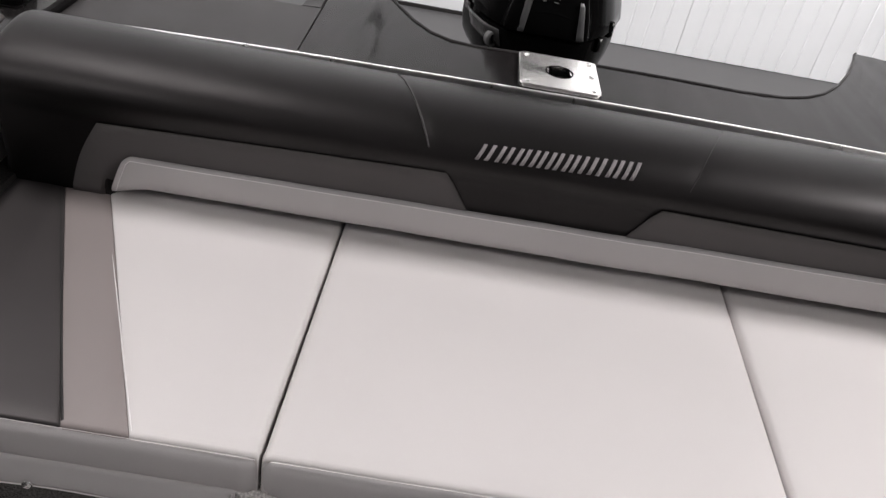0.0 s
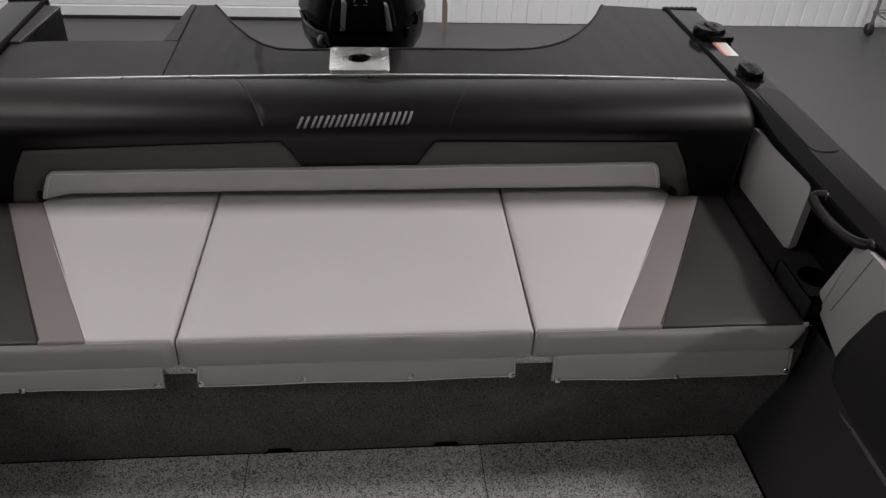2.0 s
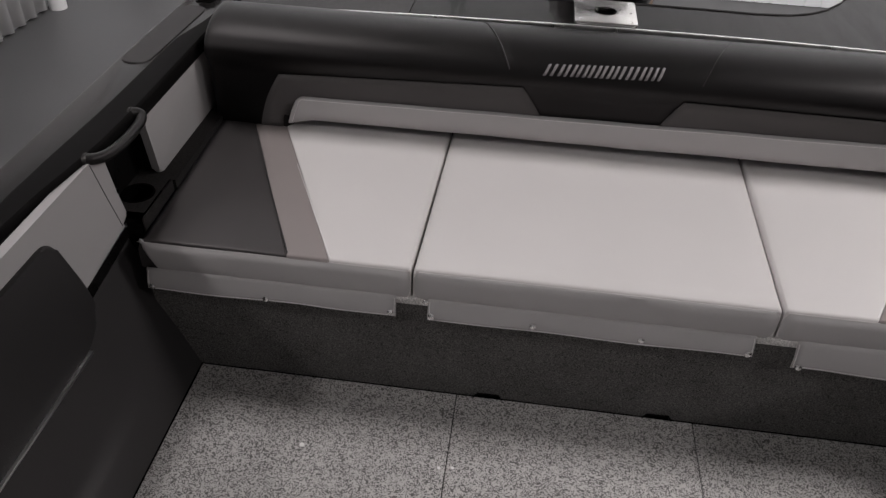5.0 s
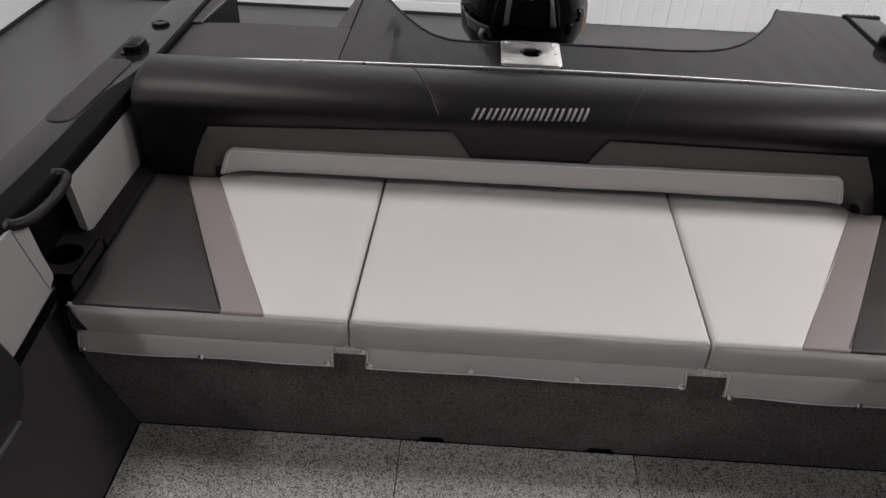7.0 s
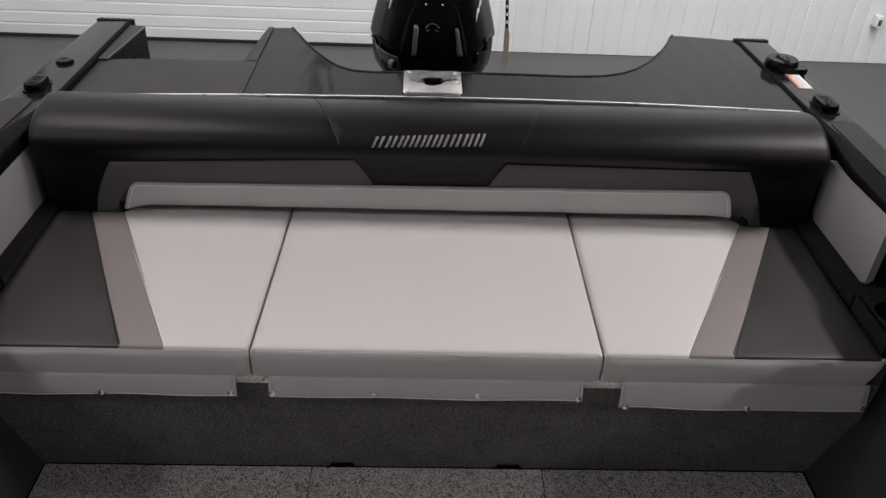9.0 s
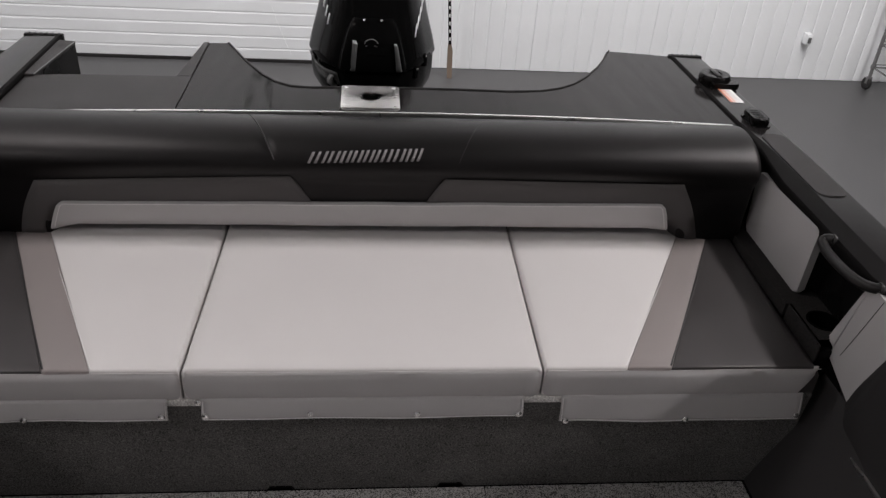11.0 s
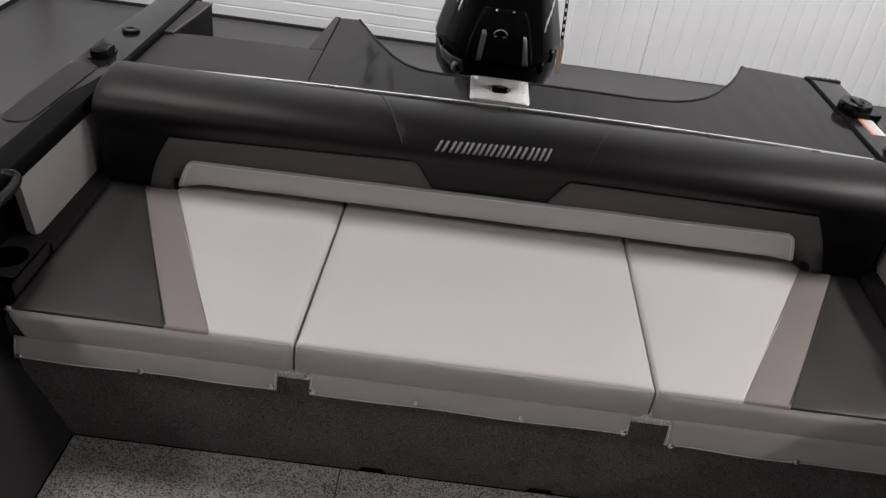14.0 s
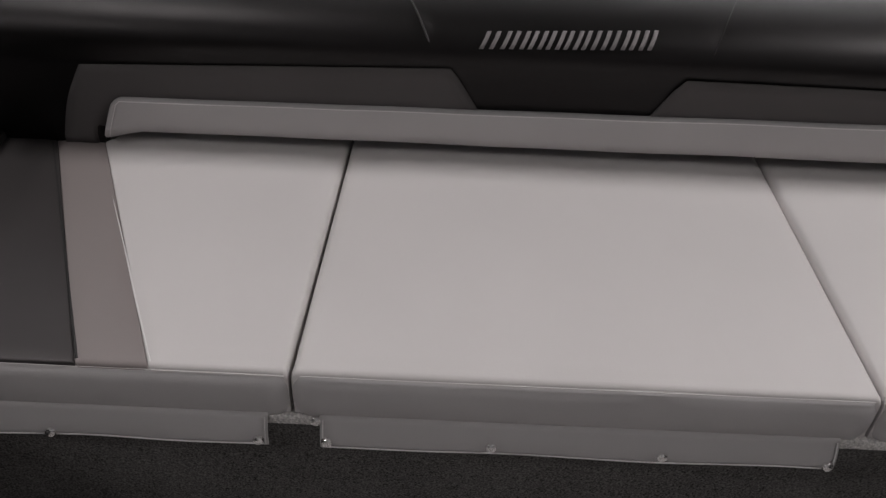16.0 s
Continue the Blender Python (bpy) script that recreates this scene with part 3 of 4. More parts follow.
def side_pads(s):
    X = lambda u: XC + s * u
    aft = thing("side_pad", "light grey vinyl bolster pad on the cockpit side beside the bench", "side pad", group="aft side pads")
    o = rounded([(0.640, 0.649), (0.700, 0.43), (0.25, 0.446), (0.218, 0.65)] if s < 0 else [(0.625, 0.636), (0.614, 0.449), (0.271, 0.447), (0.266, 0.65)], 0.018)
    part("pad", prism(bmesh.new(), [(X(1.115), y, z) for y, z in o], (s * 0.02, 0, 0), 0.007, 3), SIDE_VINYL_SHADE, aft)
    cy, cz = sum(q[0] for q in o) / len(o), sum(q[1] for q in o) / len(o)
    part("backing", prism(bmesh.new(), [(X(1.1345), cy + (y - cy) * 0.97, cz + (z - cz) * 0.97) for y, z in o], (s * 0.042, 0, 0)), RAIL_BLACK, aft, "black backing board")
    fwd = thing("side_pad", "light grey vinyl pad ahead of the grab handle, wrapped edge", "side pad", group="forward side pads")
    if s < 0:
        o = rounded([(0.022, 0.65), (0.043, 0.53), (0.061, 0.458), (0.030, 0.442), (0.053, 0.431), (-0.16, 0.41), (-1.4, 0.41), (-1.4, 0.65)], 0.005)
    else:
        o = rounded([(0.032, 0.65), (0.066, 0.54), (0.094, 0.448), (0.058, 0.437), (0.079, 0.415), (-0.054, 0.364), (-1.4, 0.364), (-1.4, 0.65)], 0.005)
    part("pad", prism(bmesh.new(), [(X(1.116), y, z) for y, z in o], (s * 0.022, 0, 0), 0.006, 3), SIDE_VINYL_SHADE, fwd)
    cy, cz = sum(q[0] for q in o) / len(o), sum(q[1] for q in o) / len(o)
    part("backing", prism(bmesh.new(), [(X(1.1375), cy + (y - cy) * 0.985, cz + (z - cz) * 0.97) for y, z in o], (s * 0.037, 0, 0)), RAIL_BLACK, fwd, "black backing board")
    g = tube(bmesh.new(), [(X(1.1155), -0.03, 0.645), (X(1.1153), 0.0, 0.54), (X(1.1155), 0.03, 0.443)], 0.0009, 6)
    part("seam", g, DARK_THREAD, fwd)
    h = thing("storage_panel", "dark moulded side storage panel with a bright lower strip", "panel", group="side storage panels")
    d = 0.0 if s < 0 else 0.10
    o = rounded([(-0.232 + d, 0.598), (-0.172 + d, 0.43), (-0.155 + d, 0.345), (-0.22 + d, 0.29), (-1.5, 0.29), (-1.5, 0.61)], 0.035, 6)
    part("door", prism(bmesh.new(), [(X(1.105), y, z) for y, z in o], (s * 0.05, 0, 0), 0.008, 3), HATCH, h)
    part("metal_strip", boxed(*sorted((X(1.098), X(1.125))), -1.5, -0.225 + d, 0.283, 0.29, 0.001), ALU, h, "thin bright metal strip")


def grab_handle(s):
    X = lambda u: XC + s * u
    h = thing("grab_handle", "thick black rubber-coated grab handle above the cup holder", "handle", group="grab handles")
    line = [(1.122, 0.184, 0.655), (1.114, 0.194, 0.653), (1.104, 0.197, 0.648), (1.098, 0.188, 0.643), (1.094, 0.160, 0.640), (1.093, 0.110, 0.639), (1.094, 0.060, 0.641), (1.098, 0.018, 0.645), (1.106, -0.004, 0.649), (1.116, -0.016, 0.652), (1.126, -0.022, 0.654)]
    up = 0.0 if s < 0 else 0.03
    pts = [tuple(Vector(a).lerp(Vector(b), k / 4)) for a, b in zip(line, line[1:]) for k in range(4)] + [line[-1]]
    for _ in range(2):
        pts = [pts[0]] + [tuple((Vector(a) + Vector(b) * 2 + Vector(c)) / 4) for a, b, c in zip(pts, pts[1:], pts[2:])] + [pts[-1]]
    part("bar", tube(bmesh.new(), [(X(u), y + up, z) for u, y, z in pts], 0.0125, 14), HANDLE_BLACK, h)
    for u, y, z in (line[0], line[-1]):
        g = lathe(bmesh.new(), [(0.018, 0.0), (0.018, 0.004), (0.0135, 0.008)], pose(X(u + 0.002), y + up, z - 0.004, 0, -90 * s, 0), 20)
        part("mount", g, HANDLE_BLACK, h)


def gunwale_fittings():
    def knob(name, label, x, y, r, hgt, cat):
        k = thing(name, label, cat)
        g = bmesh.new()
        prof, n = [(1.0, 0.0), (1.0, 0.35), (0.97, 0.8), (0.88, 1.0), (0.45, 1.0), (0.4, 0.9), (0.01, 0.9)], 40
        rings = []
        for rr, hh in prof:
            ring = []
            for i in range(n):
                a = 2 * math.pi * i / n
                ring.append(g.verts.new((x + r * rr * math.cos(a), y + r * rr * math.sin(a), 0.667 + hgt * hh - 0.004)))
            rings.append(ring)
        for a, b in zip(rings, rings[1:]):
            for i in range(n):
                g.faces.new((a[i], a[(i + 1) % n], b[(i + 1) % n], b[i]))
        g.faces.new(rings[-1])
        g.faces.new(rings[0][::-1])
        part("body", g, BLACK_PLASTIC, k)
        return k
    k = knob("cleat_base", "large round black plastic mooring fitting with a flat tongue", 1.232, 1.265, 0.056, 0.034, "fitting")
    part("tongue", prism(bmesh.new(), [(x, y, 0.6625) for x, y in rounded([(1.200, 1.195), (1.296, 1.195), (1.302, 1.242), (1.200, 1.255)], 0.008)], (0, 0, 0.02), 0.004, 2), BLACK_PLASTIC, k)
    part("ear", lathe(bmesh.new(), [(0.030, 0), (0.031, 0.014), (0.026, 0.019), (0.001, 0.021)], pose(1.166, 1.196, 0.640), 20), BLACK_PLASTIC, k)
    part("grip", boxed(1.222, 1.244, 1.225, 1.305, 0.690, 0.7005, 0.004), BLACK_PLASTIC, k, "raised grip bar")

    def flip_cap(x, y, w, d, h):
        """A long low cap, rounded in plan, with knurls across its lid."""
        k = thing("filler_cap", "knurled oblong black filler cap on the gunwale", "cap", group="filler caps")
        o = rounded([(x - w, y - d), (x + w, y - d), (x + w, y + d), (x - w, y + d)], w * 1.0, 8)
        part("body", prism(bmesh.new(), [(u, v, 0.6625) for u, v in o], (0, 0, h), 0.008, 3), BLACK_PLASTIC, k)
        for i in range(5):
            v = y - d * 0.55 + i * d * 0.27
            part("knurl", boxed(x - w * 0.55, x + w * 0.55, v - 0.003, v + 0.003, 0.6625 + h - 0.002, 0.6625 + h + 0.0015, 0.001, 1), BLACK_PLASTIC, k)
        fl = rounded([(x - w - 0.006, y - d - 0.006), (x + w + 0.006, y - d - 0.006), (x + w + 0.006, y + d + 0.006), (x - w - 0.006, y + d + 0.006)], w * 0.9, 6)
        part("flange", prism(bmesh.new(), [(u, v, 0.6625) for u, v in fl], (0, 0, 0.004), 0.001, 1), BLACK_PLASTIC, k)
        return k
    flip_cap(1.243, 0.925, 0.026, 0.052, 0.025)
    flip_cap(-1.181, 0.905, 0.025, 0.045, 0.024)
    knob("vent_cap", "low round black cap on the gunwale", -1.178, 1.112, 0.028, 0.009, "cap")
    st = thing("warning_label", "white sticker with an orange band and unreadable lines", "sticker")
    part("sheet", boxed(1.221, 1.269, 1.077, 1.205, 0.662, 0.6645), LABEL_WHITE, st, smooth=False)
    part("band", boxed(1.2215, 1.230, 1.078, 1.204, 0.6645, 0.6652), LABEL_RED, st, "orange band", smooth=False)
    part("band", boxed(1.2365, 1.2395, 1.078, 1.204, 0.6645, 0.6652), LABEL_RED, st, "thin orange line", smooth=False)
    for i in range(2):
        part("text_line", boxed(1.246 + i * 0.009, 1.2478 + i * 0.009, 1.086, 1.196, 0.6645, 0.6652), INK, st, smooth=False)


def floor_and_base():
    fl = part("cockpit_floor", boxed(-1.0, 1.04, FRONT, 0.2, -0.05, -0.004), BLACK_PLASTIC, boat, smooth=False)
    xs = [-0.975, -0.291, 0.311, 1.012]
    for a, b in zip(xs, xs[1:]):
        p = part("floor_panel", boxed(a + 0.0012, b - 0.0012, FRONT, 0.034, -0.006, 0.0, 0.001, 1), FLOORING, fl, smooth=False)
        for sx, sy in ((a + 0.016, -0.195), (b - 0.016, -0.2), (a + 0.016, -0.75), (b - 0.016, -0.75)):
            if -0.95 < sx < 0.99:
                bm = lathe(bmesh.new(), [(0.0045, 0), (0.004, 0.0012), (0.0015, 0.0013)], pose(sx, sy, 0.0), 12)
                part("screw", bm, ZINC, p, "small bright screw head")
    cap = part("floor_plug", lathe(bmesh.new(), [(0.0062, 0), (0.0058, 0.0015), (0.0025, 0.0018)], pose(-0.643, -0.184, 0.0), 16), ZINC, fl, "small bright plug")
    part("floor_plug", lathe(bmesh.new(), [(0.006, 0), (0.0055, 0.0012), (0.003, 0.0014)], pose(-0.821, -0.178, 0.0), 16), CARPET_EDGE, fl)
    # bench base, carpet covered, leaning back a little at its foot
    g = bmesh.new()
    prof = [(0.60, 0.345), (0.012, 0.345), (0.004, 0.338), (0.006, 0.32), (0.036, 0.002), (0.06, 0.0)]
    grid_mesh(g, [[(x, y, z) for y, z in prof] for x in steps(-1.05, 1.085, 40)])
    base = part("bench_base", g, CARPET, boat, "charcoal carpeted bench base")
    for x in (-0.40, 0.412):
        part("base_edge", boxed(x - 0.05, x + 0.05, -0.004, 0.05, 0.33, 0.3485, 0.003), CARPET_EDGE, base, "worn grey carpet edge")
    for x in (-0.211, 0.22):
        o = [(x - 0.032, 0), (x + 0.032, 0), (x + 0.024, 0.016), (x - 0.024, 0.016)]
        g = prism(bmesh.new(), [(u, 0.0325 - z * 0.09, z + 0.001) for u, z in o], (0, 0.012, 0))
        slot = part("drain_slot", g, HOLE_SHADE, base, "small drain slot, its inner shade a flat black plate", smooth=False)
        rim = [(x - 0.036, 0.001), (x - 0.027, 0.019), (x + 0.027, 0.019), (x + 0.036, 0.001)]
        part("rim", tube(bmesh.new(), [(u, 0.0315 - z * 0.09, z) for u, z in rim], 0.0022, 6), BLACK_PLASTIC, slot)

    # plain hull bottom under the cockpit, resting on the shop floor
    hull = prism(bmesh.new(), [(x, FRONT, z) for x, z in ((-1.08, -0.19), (-0.85, -0.36), (0.02, FLOOR_Z), (0.89, -0.36), (1.14, -0.19), (1.14, -0.06), (-1.08, -0.06))], (0, -FRONT + 0.99, 0))
    part("hull_bottom", hull, DECK_PAINT, boat, smooth=False)


build_deck()
for side in (-1, 1):
    gunwale(side)
    side_liner(side)
    side_pads(side)
    grab_handle(side)
gunwale_fittings()
floor_and_base()


# ---- cushions ----
def panel(xl0, xr0, xl1, xr1, y0, y1, z0, z1, rl, rr, rf, rb, puff=0.004, seed=0):
    """A cushion panel, wider or narrower towards the back; rl, rr, rf, rb: the rounding of its left, right, front and back edges."""
    def marks(length, ra, rb_, n):
        out = [0.0] + [ra * f for f in (0.1, 0.3, 0.6)] + steps(ra, length - rb_, n) + [length - rb_ * f for f in (0.6, 0.3, 0.1)] + [length]
        return sorted(set(round(v, 5) for v in out))
    w0, w1, d = xr0 - xl0, xr1 - xl1, y1 - y0
    us, vs_ = marks((w0 + w1) / 2, rl, rr, max(4, int((w0 + w1) / 2 / 0.03))), marks(d, rf, rb, max(4, int(d / 0.03)))
    L = (w0 + w1) / 2
    bm = bmesh.new()
    rows = []
    for v in vs_:
        t = v / d
        row = []
        for u in us:
            s = u / L
            x = (xl0 + (xl1 - xl0) * t) * (1 - s) + (xr0 + (xr1 - xr0) * t) * s
            drop = max(eased(u, rl), eased(L - u, rr)) + max(eased(v, rf), eased(d - v, rb))
            soft = (1 - abs(2 * s - 1) ** 4) * (1 - abs(2 * t - 1) ** 4)
            nz = noise.noise(Vector((x * 5 + seed, v * 5, seed))) * 0.0022 + noise.noise(Vector((x * 17, v * 17 + seed, 3))) * 0.0007
            row.append((x, y0 + v, z1 - min(drop, z1 - z0) + puff * soft + nz * soft))
        rows.append(row)
    vs = grid_mesh(bm, rows)
    ring = vs[0][:] + [r[-1] for r in vs[1:-1]] + vs[-1][::-1] + [r[0] for r in vs[-2:0:-1]]
    low = [bm.verts.new((v.co.x, v.co.y, z0)) for v in ring]
    k = len(ring)
    for i in range(k):
        bm.faces.new((ring[i], ring[(i + 1) % k], low[(i + 1) % k], low[i]))
    bm.faces.new(low[::-1])
    return bm


ZT, ZB, YB = 0.43, 0.347, 0.662


def front_band(x0, x1, seed, outer=0):
    """Front boxing of a cushion with a slightly wavy top edge."""
    bm = bmesh.new()
    rows = []
    for x in steps(x0, x1, 40):
        w = noise.noise(Vector((x * 6, seed, 0))) * 0.0042 + noise.noise(Vector((x * 21, seed, 5))) * 0.001
        e = min(x - x0, x1 - x)
        w *= min(1.0, e / 0.06)
        yy = eased(e, 0.011)
        rows.append([(x, 0.02, ZT - 0.012), (x, 0.0035 + yy, ZT - 0.0065 + w * 0.5), (x, -0.001 + yy, ZT - 0.010 + w * 0.5), (x, -0.006 + yy + w * 0.6, 0.405), (x, -0.007 + yy + w, 0.38), (x, -0.0045 + yy, 0.356), (x, -0.002 + yy, 0.3495), (x, 0.02, 0.347)])
    if outer:
        end = x1 if outer > 0 else x0
        rows = [[(x - outer * max(0.0, 1 - abs(end - x) / 0.12) * (ZT - z) * 0.42, y, z) for x, y, z in r] for r in rows]
    grid_mesh(bm, rows)
    return bm


def snap(parent, x, y, z):
    m = pose(x, y, z, 80, 0, 0)
    ob = part("snap", lathe(bmesh.new(), [(0.0082, 0), (0.0082, 0.002), (0.0068, 0.005), (0.003, 0.0066)], m, 16), CHROME, parent, "small chrome snap fastener")
    return ob


def skirt(parent, x0, x1, ztop, zlow, snaps, seed):
    bm = bmesh.new()
    rows = []
    for x in steps(x0, x1, 36):
        w = noise.noise(Vector((x * 5, seed, 2))) * 0.004
        row = []
        for k in range(7):
            t = k / 6
            z = ztop + (zlow - ztop) * t + w * t
            row.append((x, -0.002 - 0.015 * math.sin(t * 1.7) + (w * 1.5) * t, z))
        rows.append(row)
    grid_mesh(bm, rows)
    ob = part("skirt", bm, GREY_VINYL, parent, "grey vinyl snap-down flap")
    sol = ob.modifiers.new("thick", "SOLIDIFY")
    sol.thickness, sol.offset = 0.0025, 1.0
    for k, edge in enumerate(((x0, x1), (x0,), (x1,))):
        xs = steps(x0 + 0.004, x1 - 0.004, 30) if k == 0 else [edge[0] + (0.004 if k == 1 else -0.004)] * 2
        def hem(x, t):
            w = noise.noise(Vector((x * 5, seed, 2))) * 0.004
            return (x, -0.0055 - 0.015 * math.sin(t * 1.7) + w * 1.5 * t, ztop + (zlow - ztop) * t + w * t)
        line = [hem(x, 0.94) for x in xs] if k == 0 else [hem(xs[0], t) for t in steps(0.1, 0.94, 6)]
        part("hem", tube(bmesh.new(), line, 0.0011, 6), THREAD, ob)
    for x, z in snaps:
        snap(ob, x, -0.0205, z)
    return ob


def piping(parent, p0, p1, mat, r=0.0022):
    pts = [tuple(Vector(p0) + (Vector(p1) - Vector(p0)) * k / 12) for k in range(13)]
    part("piping", tube(bmesh.new(), pts, r, 6), mat, parent)


def cushions():
    mid = thing("seat_cushion", "large light grey-white vinyl middle seat cushion on the stern bench", "cushion", group="stern bench cushions")
    part("top", panel(-0.405, 0.405, -0.391, 0.4138, 0.004, YB, ZB, ZT, 0.012, 0.012, 0.009, 0.020, 0.004, 1), WHITE_VINYL, mid)
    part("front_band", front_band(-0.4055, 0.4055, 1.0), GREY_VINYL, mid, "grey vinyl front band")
    skirt(mid, -0.368, 0.368, 0.353, 0.302, [(-0.358, 0.317), (-0.125, 0.322), (0.119, 0.318), (0.356, 0.313)], 1.0)
    part("seam", tube(bmesh.new(), [(x, 0.0, ZT - 0.0035) for x in steps(-0.392, 0.392, 20)], 0.0007, 6), WHITE_VINYL, mid)
    for s in (-1, 1):
        c = thing("seat_cushion", "side seat cushion of white, taupe and black vinyl", "cushion", group="stern bench cushions")
        def Xs(l, r):
            return l if s < 0 else r
        # lines of the panels, at the front and at the back
        inner0, inner1 = Xs(-0.4105, 0.4105), Xs(-0.396, 0.4190)
        pip0, pip1 = Xs(-0.598, 0.604), Xs(-0.902, 0.957)
        tau0, tau1 = Xs(-0.698, 0.711), Xs(-0.993, 1.048)
        end0, end1 = Xs(-1.056, 1.083), Xs(-1.066, 1.088)
        def pan(a0, b0, a1, b1, ra, rb_, seed, rf=0.008):
            if s < 0:
                return panel(b0, a0, b1, a1, 0.004, YB, ZB, ZT, rb_, ra, rf, 0.020, 0.003, seed)
            return panel(a0, b0, a1, b1, 0.004, YB, ZB, ZT, ra, rb_, rf, 0.020, 0.003, seed)
        part("white_panel", pan(inner0, pip0, inner1, pip1, 0.012, 0.003, 2 + s), WHITE_VINYL, c, "light grey-white vinyl panel")
        part("taupe_panel", pan(pip0, tau0, pip1, tau1, 0.003, 0.003, 5 + s), TAUPE_VINYL, c, "taupe vinyl stripe")
        part("dark_panel", pan(tau0, end0, tau1, end1, 0.003, 0.03, 8 + s, 0.004), DARK_VINYL, c, "black vinyl end panel")
        piping(c, (pip0, 0.012, ZT - 0.0005), (pip1, YB - 0.025, ZT - 0.0005), THREAD, 0.0015)
        piping(c, (tau0, 0.012, ZT - 0.001), (tau1, YB - 0.025, ZT - 0.001), DARK_THREAD, 0.0026)
        lo, hi = sorted((inner0, end0))
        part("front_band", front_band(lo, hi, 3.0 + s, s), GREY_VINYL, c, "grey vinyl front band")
        for a, b, thread in ((inner0, pip0, WHITE_VINYL), (pip0, tau0, TAUPE_VINYL), (tau0, end0, GREY_VINYL)):
            a, b = sorted((a, b))
            part("seam", tube(bmesh.new(), [(x, 0.0015, ZT - 0.0055 + noise.noise(Vector((x * 6, 3.0 + s, 0))) * 0.002) for x in steps(a + 0.004, b - 0.004, 16)], 0.0008, 6), thread, c)
        if s < 0:
            skirt(c, -1.04, -0.442, 0.353, 0.302, [(-1.027, 0.312), (-0.75, 0.313), (-0.455, 0.316)], 4.0)
        else:
            skirt(c, 0.458, 1.055, 0.353, 0.281, [(0.472, 0.290), (0.766, 0.290), (1.043, 0.298)], 7.0)


cushions()
snap(thing("snap_fastener", "single bright snap on the carpeted bench edge", "fastener"), -0.374, -0.0065, 0.346)


# ---- backrest ----
def back_profile(x):
    """Section of the padded backrest from the metal strip to the seat: (y, z)."""
    c, ty = crown(x) - 0.70, trim_y(x)
    w = min(1.0, max(0.0, (x - 0.882) / 0.04 if x > 0 else (-0.812 - x) / 0.05))
    low = 0.668 - 0.093 * w
    pts = []
    for k in range(8):
        t = k / 8
        pts.append((ty - 0.006 + (0.700 - ty + 0.006) * t, 0.690 + c + (0.7265 - 0.690 - c) * math.sin(t * math.pi / 2)))
    for k in range(17):
        a = math.pi / 2 * k / 16
        pts.append((0.700 - 0.150 * math.sin(a), 0.653 + 0.0735 * math.cos(a)))
    for k in range(1, 8):
        t = k / 7
        pts.append((0.550 + 0.020 * t * t * (3 - 2 * t), 0.653 - 0.062 * t))
    for y, z in ((0.5705, 0.57), (0.5715, 0.535), (0.574, 0.50), (0.574 + (low - 0.574) * 0.35, 0.475), (low - 0.004, 0.45), (low, 0.43), (low + 0.004, 0.40)):
        pts.append((y, z))
    return pts


def face_y(x, z):
    p = [q for q in back_profile(x) if q[1] < 0.6 or (q[1] <= 0.71 and q[0] < 0.61)][::-1]
    return float(np.interp(z, [q[1] for q in p], [q[0] for q in p]))


SEAMS = ((-0.332, 0.43, 0.0022, 0.0020), (0.336, -0.44, 0.0010, 0.0007))


def seam_x(gx, k, y, z):
    return gx + k * (max(0.0, 0.75 - y) + max(0.0, 0.70 - z) * 0.3)


